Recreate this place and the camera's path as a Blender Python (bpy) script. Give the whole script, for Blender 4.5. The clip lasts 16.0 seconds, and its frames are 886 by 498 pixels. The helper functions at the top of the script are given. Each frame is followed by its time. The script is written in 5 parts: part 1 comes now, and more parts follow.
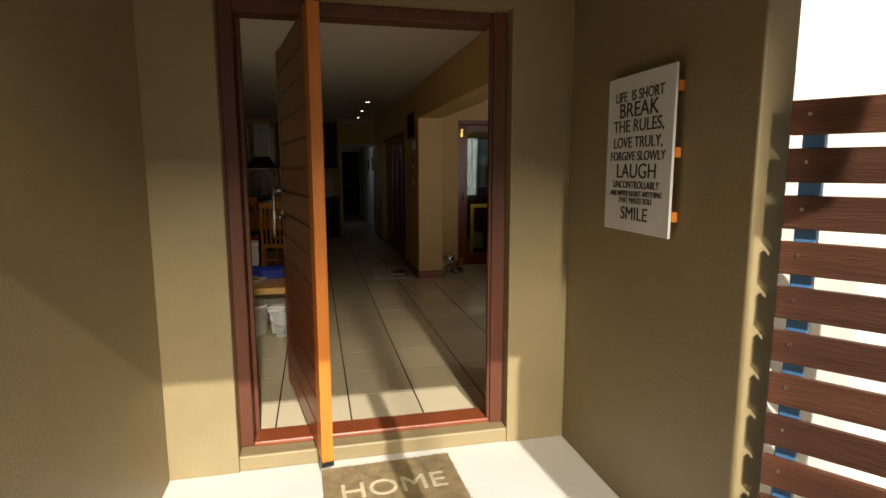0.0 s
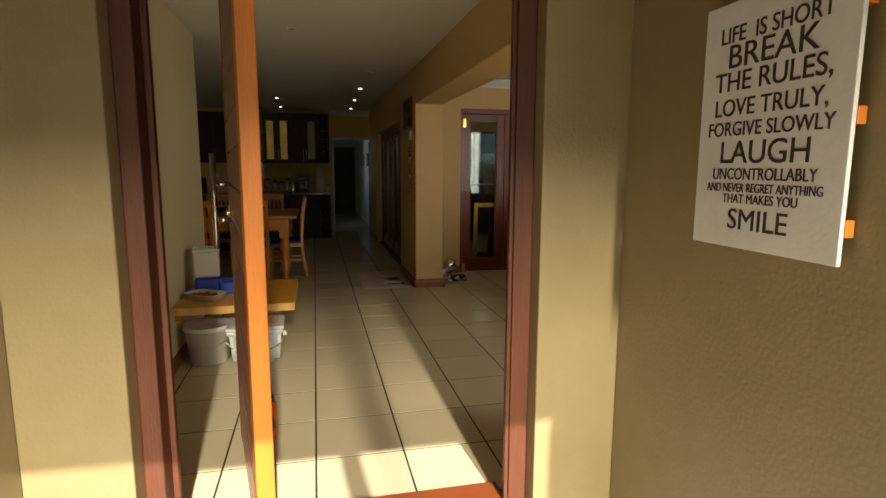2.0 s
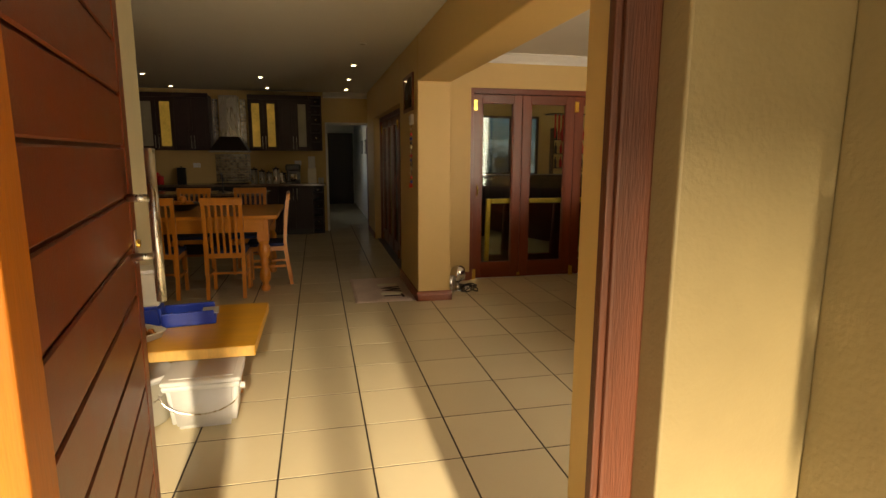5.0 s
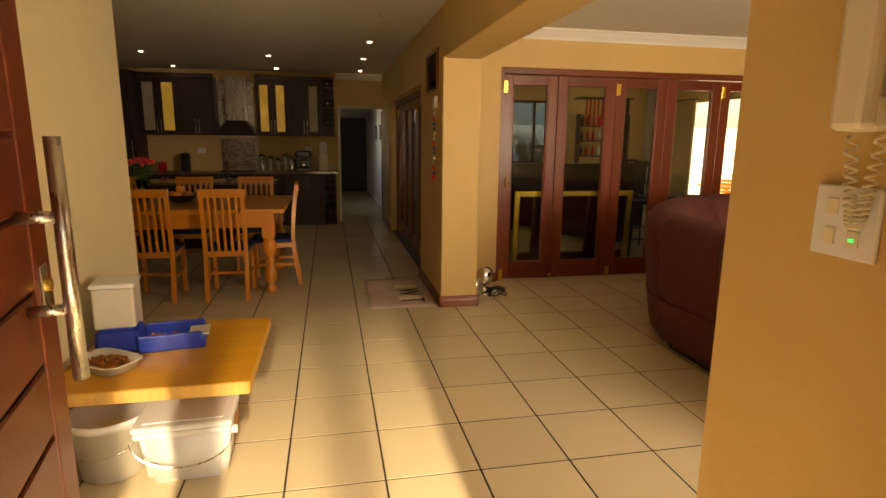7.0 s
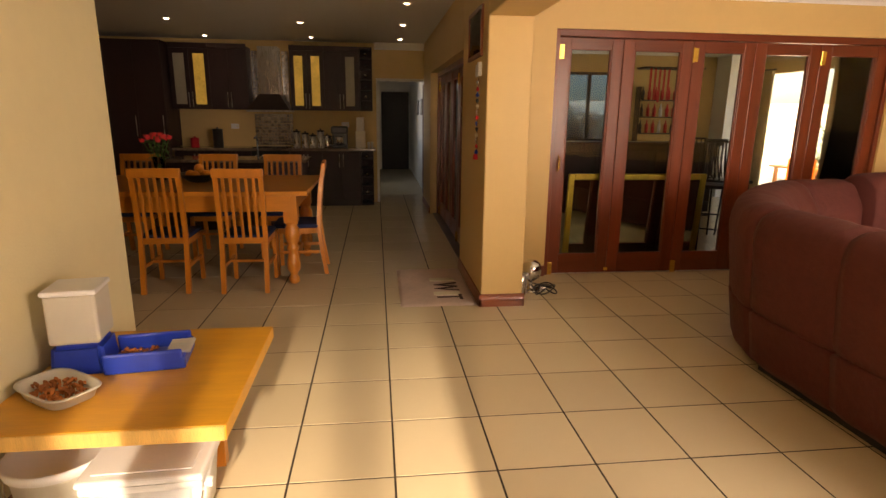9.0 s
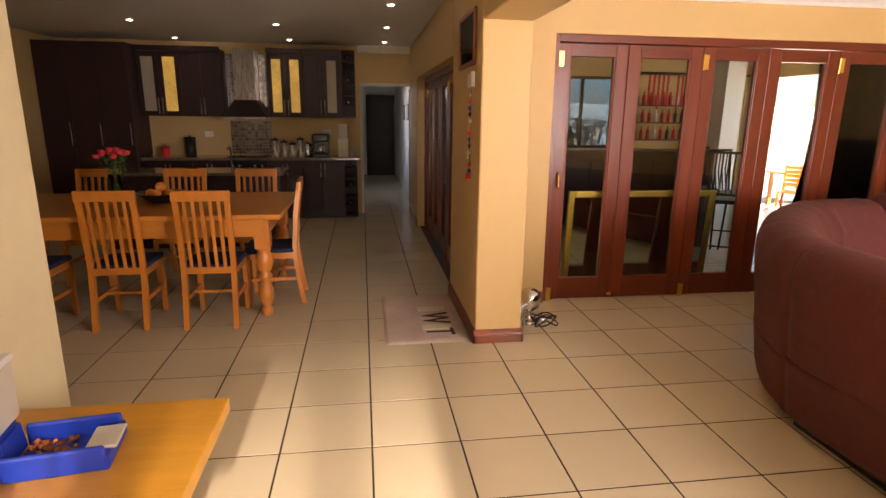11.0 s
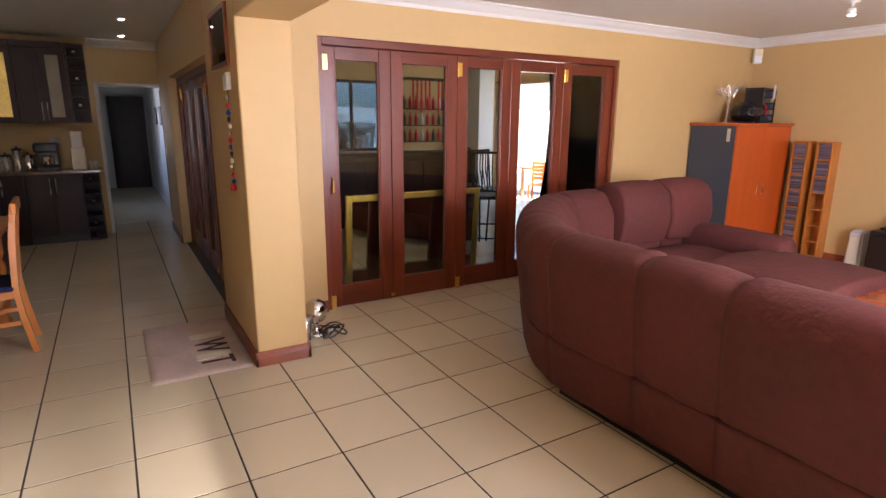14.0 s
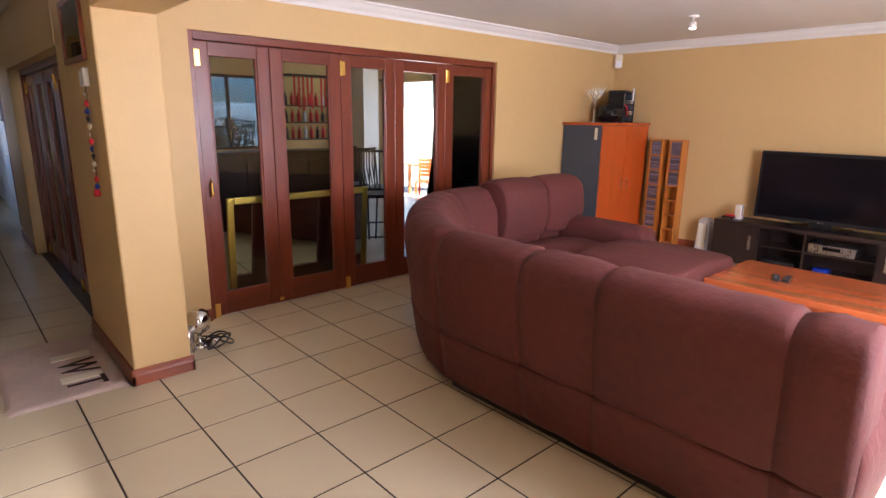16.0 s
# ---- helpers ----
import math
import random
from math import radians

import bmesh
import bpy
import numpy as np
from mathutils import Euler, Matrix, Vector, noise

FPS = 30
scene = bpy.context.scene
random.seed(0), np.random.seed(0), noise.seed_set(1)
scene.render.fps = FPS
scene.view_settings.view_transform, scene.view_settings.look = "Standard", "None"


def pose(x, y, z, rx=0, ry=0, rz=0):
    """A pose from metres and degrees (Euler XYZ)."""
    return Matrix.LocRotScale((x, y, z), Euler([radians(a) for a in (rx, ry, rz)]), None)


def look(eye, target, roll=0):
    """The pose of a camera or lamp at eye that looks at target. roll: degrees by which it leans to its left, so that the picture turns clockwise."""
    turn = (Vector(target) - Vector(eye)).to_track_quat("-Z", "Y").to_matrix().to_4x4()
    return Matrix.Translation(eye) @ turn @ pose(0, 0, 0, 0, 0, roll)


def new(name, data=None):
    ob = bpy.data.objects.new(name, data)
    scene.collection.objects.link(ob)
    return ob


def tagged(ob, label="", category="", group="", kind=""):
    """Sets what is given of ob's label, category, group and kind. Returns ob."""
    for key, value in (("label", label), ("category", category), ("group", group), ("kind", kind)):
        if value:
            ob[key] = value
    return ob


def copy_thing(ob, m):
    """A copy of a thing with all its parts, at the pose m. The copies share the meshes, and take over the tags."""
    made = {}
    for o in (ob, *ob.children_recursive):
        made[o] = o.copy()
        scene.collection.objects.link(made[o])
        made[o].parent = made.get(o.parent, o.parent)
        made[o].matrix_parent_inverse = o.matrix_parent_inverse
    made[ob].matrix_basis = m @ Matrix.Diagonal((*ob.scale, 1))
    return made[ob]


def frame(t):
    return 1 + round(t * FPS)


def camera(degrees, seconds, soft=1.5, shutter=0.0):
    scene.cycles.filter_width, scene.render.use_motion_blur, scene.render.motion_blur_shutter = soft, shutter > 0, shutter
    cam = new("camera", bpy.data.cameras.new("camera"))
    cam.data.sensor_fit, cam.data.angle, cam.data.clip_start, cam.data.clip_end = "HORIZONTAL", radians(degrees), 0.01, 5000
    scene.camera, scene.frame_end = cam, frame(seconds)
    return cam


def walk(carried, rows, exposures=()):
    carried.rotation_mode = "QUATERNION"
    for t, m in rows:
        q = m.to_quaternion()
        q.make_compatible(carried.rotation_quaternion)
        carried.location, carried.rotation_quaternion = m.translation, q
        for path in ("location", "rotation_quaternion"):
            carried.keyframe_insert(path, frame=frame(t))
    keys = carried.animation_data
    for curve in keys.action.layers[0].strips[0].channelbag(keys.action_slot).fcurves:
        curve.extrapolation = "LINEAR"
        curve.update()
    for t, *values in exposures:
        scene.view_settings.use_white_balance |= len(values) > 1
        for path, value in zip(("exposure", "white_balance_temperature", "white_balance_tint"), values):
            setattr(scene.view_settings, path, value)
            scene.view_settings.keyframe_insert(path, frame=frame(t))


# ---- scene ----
cam = camera(77.2, 16.0)
PATH = [
    (0, (-0.602, -5.265, 1.479), (-0.16, -3.336, 1.193), -0.1),
    (0.5, (-0.556, -5.055, 1.474), (-0.115, -3.126, 1.181), -0.4),
    (1, (-0.539, -4.814, 1.452), (-0.098, -2.885, 1.162), -0.2),
    (1.5, (-0.484, -4.623, 1.44), (-0.041, -2.694, 1.149), -0.3),
    (2, (-0.403, -4.361, 1.424), (0.041, -2.433, 1.133), 0.2),
    (2.5, (-0.384, -4.126, 1.417), (0.06, -2.198, 1.125), 0.2),
    (3, (-0.367, -3.895, 1.408), (0.084, -1.969, 1.113), 0.3),
    (3.5, (-0.315, -3.743, 1.4), (0.134, -1.817, 1.102), 0.5),
    (4, (-0.24, -3.617, 1.426), (0.202, -1.691, 1.116), 0.2),
    (6.5, (-0.205, -2.792, 1.49), (0.208, -0.872, 1.107), 0.6),
    (7, (-0.206, -2.651, 1.488), (0.187, -0.729, 1.097), 0.6),
    (7.5, (-0.173, -2.477, 1.473), (0.187, -0.551, 1.073), 0.6),
    (8, (-0.11, -2.306, 1.47), (0.208, -0.374, 1.059), 0.7),
    (8.5, (-0.061, -2.181, 1.451), (0.209, -0.249, 1.007), 0.7),
    (9, (-0.057, -2.025, 1.467), (0.177, -0.096, 0.995), 0.7),
    (11.5, (-0.002, -1.451, 1.577), (0.321, 0.466, 1.105), 0.6),
    (12, (0.011, -1.401, 1.571), (0.493, 0.483, 1.105), 0.6),
    (12.5, (0.032, -1.407, 1.568), (0.679, 0.429, 1.111), 0.7),
    (13, (0.051, -1.419, 1.571), (0.851, 0.357, 1.117), 0.7),
    (13.5, (0.061, -1.438, 1.579), (0.974, 0.282, 1.125), 0.5),
    (14, (0.059, -1.442, 1.582), (1.052, 0.233, 1.126), 0.4),
    (14.5, (0.065, -1.457, 1.591), (1.131, 0.172, 1.133), 0.4),
    (15, (0.069, -1.473, 1.606), (1.217, 0.097, 1.141), 0.5),
    (15.5, (0.04, -1.463, 1.621), (1.278, 0.036, 1.151), 0.8),
    (16, (0.04, -1.474, 1.614), (1.348, -0.034, 1.148), 0.8),
]
EXPOSURES = [(0, 0.15, 6500, 10), (1.5, 0.8, 6700, 7), (3, 1.4, 6700, 6), (4.2, 1.7, 7300, 8), (6.4, 2.35, 9800, 14), (9, 2.8, 8300, 22), (11.5, 3.4, 6500, 26), (13.5, 3.35, 5600, 25), (16, 3.25, 5350, 25)]
walk(cam, [(t, look(eye, target, roll)) for t, eye, target, roll in PATH], EXPOSURES)

# ---- world, sun and large lights ----
world = bpy.data.worlds.new("sky")
scene.world = world
world.use_nodes = True
_wn = world.node_tree.nodes
_sky = _wn.new("ShaderNodeTexSky")
_sky.sky_type = "NISHITA"
_sky.sun_disc = False
_sky.sun_elevation = radians(32)
_sky.sun_rotation = radians(184)
_wn["Background"].inputs["Strength"].default_value = 0.05
world.node_tree.links.new(_sky.outputs["Color"], _wn["Background"].inputs["Color"])


def lamp(name, kind, m, energy, colour, size=1.0, size_y=None, spot=60):
    d = bpy.data.lights.new(name, kind)
    d.energy, d.color = energy, colour
    if kind == "AREA":
        d.shape = "RECTANGLE" if size_y else "SQUARE"
        d.size = size
        if size_y:
            d.size_y = size_y
    elif kind == "SUN":
        d.angle = radians(size)
    else:
        d.shadow_soft_size = size
        if kind == "SPOT":
            d.spot_size, d.spot_blend = radians(spot), 0.8
    ob = new(name, d)
    ob.matrix_world = m
    return ob


lamp("sun", "SUN", look((0.6, -8.0, 5.0), (0.0, 0.0, 0.0)), 5.0, (1.0, 0.94, 0.84), 0.5)
# added area lamp standing in for low glare through the porch entrance
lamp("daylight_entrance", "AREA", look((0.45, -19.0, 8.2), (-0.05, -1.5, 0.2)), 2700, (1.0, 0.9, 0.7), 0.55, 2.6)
# added fill lamp in an unseen lounge window, clear of glass reflections
lamp("daylight_lounge", "AREA", look((2.87, -2.68, 1.5), (3.6, 2.0, 1.3)), 24, (1.0, 0.92, 0.84), 1.2, 1.5)
# added cool fill lamp at an assumed opening in the passage wall
lamp("daylight_passage", "AREA", look((-0.02, 9.6, 1.5), (0.9, 9.6, 1.2)), 0.22, (0.75, 0.87, 1.0), 0.8, 1.2)


# ---- materials ----
def mat(name, colour, rough=0.6, metal=0.0, vary=0.12, scale=8.0, bump=0.1, bump_scale=60.0, stretch=(1, 1, 1), rnd=0.0, coat=0.0, island=False, fine=0.5, place=False):
    """A surface with colour variation at two scales and fine relief."""
    m = bpy.data.materials.new(name)
    m.use_nodes = True
    n, l = m.node_tree.nodes, m.node_tree.links
    b = n["Principled BSDF"]
    b.inputs["Metallic"].default_value = metal
    b.inputs["Coat Weight"].default_value = coat
    b.inputs["Coat Roughness"].default_value = 0.15
    tc, mp = n.new("ShaderNodeTexCoord"), n.new("ShaderNodeMapping")
    mp.inputs["Scale"].default_value = stretch
    l.new(n.new("ShaderNodeNewGeometry").outputs["Position"] if place else tc.outputs["Object"], mp.inputs["Vector"])
    big, small = n.new("ShaderNodeTexNoise"), n.new("ShaderNodeTexNoise")
    big.inputs["Scale"].default_value, big.inputs["Detail"].default_value = scale * 0.25, 3
    small.inputs["Scale"].default_value, small.inputs["Detail"].default_value = scale * 3, 4
    for t in (big, small):
        l.new(mp.outputs["Vector"], t.inputs["Vector"])
    add = n.new("ShaderNodeMath")
    add.operation = "MULTIPLY_ADD"
    add.inputs[1].default_value = fine
    l.new(small.outputs["Fac"], add.inputs[0])
    l.new(big.outputs["Fac"], add.inputs[2])
    ramp = n.new("ShaderNodeMapRange")
    ramp.inputs["From Min"].default_value, ramp.inputs["From Max"].default_value = 0.25 + 0.5 * fine - 0.2, 0.75 + 0.5 * fine
    ramp.inputs["To Min"].default_value, ramp.inputs["To Max"].default_value = 1 - vary, 1 + vary
    l.new(add.outputs[0], ramp.inputs["Value"])
    last = ramp.outputs["Result"]
    if rnd or island:
        src = n.new("ShaderNodeNewGeometry").outputs["Random Per Island"] if island else n.new("ShaderNodeObjectInfo").outputs["Random"]
        rr = n.new("ShaderNodeMapRange")
        rr.inputs["To Min"].default_value, rr.inputs["To Max"].default_value = 1 - rnd, 1 + rnd
        l.new(src, rr.inputs["Value"])
        mul = n.new("ShaderNodeMath")
        mul.operation = "MULTIPLY"
        l.new(last, mul.inputs[0])
        l.new(rr.outputs["Result"], mul.inputs[1])
        last = mul.outputs[0]
    sc = n.new("ShaderNodeVectorMath")
    sc.operation = "SCALE"
    sc.inputs[0].default_value = colour
    l.new(last, sc.inputs["Scale"])
    l.new(sc.outputs["Vector"], b.inputs["Base Color"])
    rg = n.new("ShaderNodeMapRange")
    rg.inputs["To Min"].default_value, rg.inputs["To Max"].default_value = max(0.02, rough * (0.8 if bump else 1.0)), min(1, rough * (1.2 if bump else 1.0))
    l.new(big.outputs["Fac"], rg.inputs["Value"])
    l.new(rg.outputs["Result"], b.inputs["Roughness"])
    if bump:
        bt, bp = n.new("ShaderNodeTexNoise"), n.new("ShaderNodeBump")
        bt.inputs["Scale"].default_value, bt.inputs["Detail"].default_value = bump_scale, 3
        l.new(mp.outputs["Vector"], bt.inputs["Vector"])
        bp.inputs["Strength"].default_value, bp.inputs["Distance"].default_value = bump, 0.01
        l.new(bt.outputs["Fac"], bp.inputs["Height"])
        l.new(bp.outputs["Normal"], b.inputs["Normal"])
    return m


def glass_mat(name, tint=(0.9, 0.95, 0.93), rough=0.0):
    m = bpy.data.materials.new(name)
    m.use_nodes = True
    n, l = m.node_tree.nodes, m.node_tree.links
    n.remove(n["Principled BSDF"])
    tr, gl, fr, mx = n.new("ShaderNodeBsdfTransparent"), n.new("ShaderNodeBsdfGlossy"), n.new("ShaderNodeFresnel"), n.new("ShaderNodeMixShader")
    tr.inputs["Color"].default_value = (*tint, 1)
    gl.inputs["Roughness"].default_value = rough
    fr.inputs["IOR"].default_value = 1.52
    l.new(fr.outputs[0], mx.inputs[0])
    l.new(tr.outputs[0], mx.inputs[1])
    l.new(gl.outputs[0], mx.inputs[2])
    l.new(mx.outputs[0], n["Material Output"].inputs["Surface"])
    return m


def glow(name, colour, strength):
    m = bpy.data.materials.new(name)
    m.use_nodes = True
    b = m.node_tree.nodes["Principled BSDF"]
    b.inputs["Base Color"].default_value = (*colour, 1)
    b.inputs["Emission Color"].default_value = (*colour, 1)
    b.inputs["Emission Strength"].default_value = strength
    return m


M = {
    "wall": mat("ochre_wall_paint", (0.63, 0.435, 0.18), 0.55, vary=0.05, scale=4, bump=0.12, bump_scale=90),
    "cream": mat("cream_wall_paint", (0.74, 0.66, 0.43), 0.5, vary=0.05, scale=4, bump=0.12, bump_scale=90),
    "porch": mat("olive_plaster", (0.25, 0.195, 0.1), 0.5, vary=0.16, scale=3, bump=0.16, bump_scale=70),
    "ceil": mat("white_ceiling_paint", (0.72, 0.7, 0.64), 0.8, vary=0.03, scale=2, bump=0.05),
    "white": mat("white_trim_paint", (0.8, 0.79, 0.75), 0.45, vary=0.04, bump=0.03),
    "plaster": mat("white_plaster", (0.6, 0.57, 0.5), 0.8, vary=0.08, scale=3, bump=0.3, bump_scale=50),
    "tile": mat("cream_ceramic_tile", (0.63, 0.54, 0.37), 0.24, vary=0.02, scale=10, bump=0.0, rnd=0.04, place=True),
    "tile_far": mat("cream_ceramic_tile_far", (0.63, 0.54, 0.37), 0.24, vary=0.02, scale=10, bump=0.0, rnd=0.04, island=True, place=True),
    "grout": mat("dark_grout", (0.03, 0.02, 0.013), 0.9, vary=0.3, scale=30),
    # dark tone picked to limit bounce from the unseen porch ceiling
    "timber_ceiling": mat("dark_unseen_ceiling", (0.1, 0.06, 0.03), 0.6, vary=0.3, scale=6, stretch=(6, 0.5, 1)),
    # chosen dark so the unseen paving bounces little light
    "paving": mat("dark_unseen_paving", (0.12, 0.095, 0.07), 0.85, vary=0.25, scale=5, bump=0.4),
    # dark tint added to dim the over-bright view outside
    "tint": glass_mat("dimming_glass", (0.2, 0.25, 0.3)),
    "porch_floor": mat("pale_porch_screed", (0.72, 0.7, 0.66), 0.6, vary=0.07, scale=5, bump=0.2, bump_scale=40),
    "mahog": mat("mahogany_varnish", (0.15, 0.028, 0.008), 0.35, vary=0.35, scale=9, bump=0.08, bump_scale=40, stretch=(6, 6, 0.5), coat=0.1),
    "mahog_h": mat("mahogany_varnish_level", (0.15, 0.028, 0.008), 0.35, vary=0.35, scale=9, bump=0.08, bump_scale=40, stretch=(0.5, 6, 6), coat=0.1),
    "frame": mat("worn_brown_frame_wood", (0.085, 0.024, 0.01), 0.5, vary=0.5, scale=7, bump=0.2, bump_scale=40, stretch=(6, 6, 0.5)),
    "leaf": mat("red_stained_door_wood", (0.19, 0.034, 0.008), 0.4, vary=0.3, scale=9, bump=0.1, bump_scale=40, stretch=(6, 0.6, 6), coat=0.25, rnd=0.12),
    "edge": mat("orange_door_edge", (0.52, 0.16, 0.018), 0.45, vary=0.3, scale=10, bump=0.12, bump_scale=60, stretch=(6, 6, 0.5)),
    "skirt": mat("stained_skirting_wood", (0.22, 0.055, 0.02), 0.35, vary=0.25, scale=8, stretch=(1, 1, 6), coat=0.3),
    "pine": mat("golden_pine", (0.52, 0.18, 0.022), 0.35, vary=0.22, scale=9, bump=0.06, bump_scale=40, stretch=(5, 5, 0.6), coat=0.3, rnd=0.07),
    "pine_h": mat("golden_pine_boards", (0.54, 0.2, 0.025), 0.35, vary=0.2, scale=9, bump=0.06, bump_scale=40, stretch=(0.6, 5, 5), coat=0.3),
    "shelf": mat("pale_orange_pine_board", (0.62, 0.3, 0.032), 0.4, vary=0.18, scale=8, bump=0.06, bump_scale=30, stretch=(0.6, 6, 6), coat=0.2),
    "endgrain": mat("rough_sawn_pine_edge", (0.68, 0.42, 0.13), 0.7, vary=0.3, scale=16, bump=0.4, bump_scale=80, stretch=(5, 5, 0.6)),
    "gate": mat("brown_gate_timber", (0.085, 0.03, 0.014), 0.55, vary=0.5, scale=9, bump=0.5, bump_scale=30, stretch=(0.5, 0.5, 7), rnd=0.25),
    "kit": mat("dark_cabinet_wood", (0.026, 0.008, 0.008), 0.5, vary=0.3, scale=8, stretch=(5, 5, 0.6)),
    "granite": mat("speckled_granite", (0.16, 0.12, 0.09), 0.15, vary=0.6, scale=60, bump=0.0, coat=0.5),
    "steel": mat("brushed_steel", (0.62, 0.6, 0.56), 0.28, 1.0, vary=0.06, scale=30, bump=0.04, stretch=(8, 8, 1)),
    "chrome": mat("polished_chrome", (0.75, 0.75, 0.75), 0.08, 1.0, vary=0.02, bump=0.0),
    "brass": mat("polished_brass", (0.85, 0.58, 0.14), 0.25, 1.0, vary=0.1, bump=0.02),
    "gold": mat("gold_leaf_moulding", (0.72, 0.48, 0.09), 0.35, 1.0, vary=0.25, scale=20, bump=0.2, bump_scale=80),
    "sofa": mat("maroon_suede", (0.088, 0.018, 0.014), 0.85, vary=0.32, scale=7, bump=0.6, bump_scale=26, rnd=0.04),
    "black": mat("black_plastic", (0.012, 0.012, 0.013), 0.3, vary=0.2, bump=0.03),
    "blackwood": mat("wenge_veneer", (0.025, 0.014, 0.011), 0.35, vary=0.3, scale=10, stretch=(0.6, 0.6, 6)),
    "screen": mat("glossy_dark_screen", (0.006, 0.006, 0.008), 0.12, vary=0.02, bump=0.0),
    "grey": mat("slate_grey_laminate", (0.055, 0.065, 0.085), 0.5, vary=0.06, bump=0.03),
    "cherry": mat("orange_cherry_laminate", (0.5, 0.09, 0.008), 0.35, vary=0.16, scale=8, bump=0.03, stretch=(5, 5, 0.5)),
    "cherry_h": mat("cherry_table_top", (0.33, 0.075, 0.018), 0.25, vary=0.22, scale=8, bump=0.03, stretch=(5, 0.5, 5), coat=0.4),
    "plastic": mat("white_plastic", (0.75, 0.76, 0.78), 0.4, vary=0.04, bump=0.05),
    "clear": mat("cloudy_plastic", (0.58, 0.56, 0.5), 0.35, vary=0.06, bump=0.05),
    "blue": mat("blue_plastic", (0.012, 0.045, 0.42), 0.35, vary=0.08, bump=0.05),
    "kibble": mat("brown_pellets", (0.36, 0.12, 0.03), 0.8, vary=0.4, scale=40, bump=0.5, island=True, rnd=0.3),
    "orange": mat("orange_bottle_paint", (0.55, 0.1, 0.012), 0.3, vary=0.12, scale=20),
    "rug": mat("pinkish_bath_rug", (0.6, 0.47, 0.4), 0.95, vary=0.2, scale=14, bump=0.9, bump_scale=220),
    "rugink": mat("dark_brown_rug_pile", (0.06, 0.03, 0.022), 0.95, vary=0.3, scale=20, bump=0.8, bump_scale=220),
    "coir": mat("coir_mat_fibre", (0.3, 0.22, 0.11), 0.95, vary=0.5, scale=60, bump=1.0, bump_scale=260),
    "coirtext": mat("cream_mat_lettering", (0.68, 0.6, 0.4), 0.95, vary=0.3, scale=60, bump=0.8, bump_scale=260),
    "sign": mat("whitewashed_board", (0.68, 0.68, 0.66), 0.6, vary=0.12, scale=6, bump=0.15, bump_scale=40, stretch=(1, 1, 3)),
    "ink": mat("stencil_ink", (0.03, 0.022, 0.018), 0.7, vary=0.2),
    "glass": glass_mat("window_glass"),
    "frost": mat("frosted_cabinet_glass", (0.4, 0.36, 0.26), 0.4, vary=0.15, scale=30, bump=0.2),
    "mirror": mat("mirror_silver", (0.9, 0.9, 0.9), 0.02, 1.0, vary=0.0, bump=0.0),
    "mosaic": mat("steel_mosaic", (0.5, 0.5, 0.5), 0.25, 1.0, vary=0.1, rnd=0.35),
    "red": mat("red_fabric", (0.6, 0.02, 0.03), 0.7, vary=0.2),
    "rose": mat("coral_rose_petal", (0.75, 0.05, 0.06), 0.6, vary=0.2, island=True, rnd=0.25),
    "green": mat("leaf_green", (0.05, 0.13, 0.03), 0.5, vary=0.3, island=True, rnd=0.35),
    "fruit": mat("orange_peel", (0.7, 0.24, 0.03), 0.45, vary=0.15, bump=0.2),
    "navy": mat("navy_seat_fabric", (0.012, 0.02, 0.07), 0.9, vary=0.3, bump=0.4, bump_scale=180),
    "curtain": mat("straw_blind", (0.55, 0.4, 0.22), 0.8, vary=0.2, scale=10, stretch=(8, 8, 0.5)),
    "ground": mat("paved_ground", (0.4, 0.36, 0.3), 0.9, vary=0.2, scale=3, bump=0.4),
    "bluepost": mat("blue_painted_post", (0.1, 0.25, 0.5), 0.5, vary=0.15),
    "cd": mat("cd_spines", (0.16, 0.13, 0.17), 0.3, vary=0.2, rnd=0.8),
    "bulb": glow("downlight_glow", (1.0, 0.86, 0.6), 5.0),
    "beige": mat("cream_plastic", (0.72, 0.66, 0.5), 0.4, vary=0.05, bump=0.03),
    "led": glow("green_indicator", (0.05, 0.9, 0.25), 0.15),
    "paper": mat("photo_print", (0.35, 0.33, 0.3), 0.4, vary=0.6, scale=30),
    "door_d": mat("dark_passage_door", (0.03, 0.018, 0.014), 0.5, vary=0.2, stretch=(5, 5, 0.6)),
}


# ---- building helpers ----
def part(name, bm, material, parent=None, label="", smooth=False):
    me = bpy.data.meshes.new(name)
    bm.normal_update()
    bm.to_mesh(me)
    bm.free()
    me.materials.append(M[material] if isinstance(material, str) else material)
    if smooth:
        for p in me.polygons:
            p.use_smooth = True
    ob = new(name, me)
    if parent:
        ob.parent = parent
    if label:
        ob["label"] = label
    return ob


def thing(name, label, category, m=None, group="", kind=""):
    ob = new(name)
    ob.empty_display_size = 0.1
    if m:
        ob.matrix_world = m
    return tagged(ob, label, category, group, kind)


def box(a, b, bevel=0.0, bm=None, seg=2):
    """A box from corner a to corner b, edges rounded by bevel."""
    own = bmesh.new()
    bmesh.ops.create_cube(own, size=1)
    c = [(p + q) / 2 for p, q in zip(a, b)]
    s = [abs(q - p) for p, q in zip(a, b)]
    for v in own.verts:
        v.co = Vector((c[0] + v.co.x * s[0], c[1] + v.co.y * s[1], c[2] + v.co.z * s[2]))
    if bevel:
        bmesh.ops.bevel(own, geom=own.edges[:], offset=min(bevel, min(s) * 0.49), segments=seg, affect="EDGES", profile=0.5)
    if bm is None:
        return own
    merge(bm, own)
    return bm


def merge(bm, other, m=None):
    if m is not None:
        other.transform(m)
    me = bpy.data.meshes.new("tmp")
    other.to_mesh(me)
    other.free()
    bm.from_mesh(me)
    bpy.data.meshes.remove(me)
    return bm


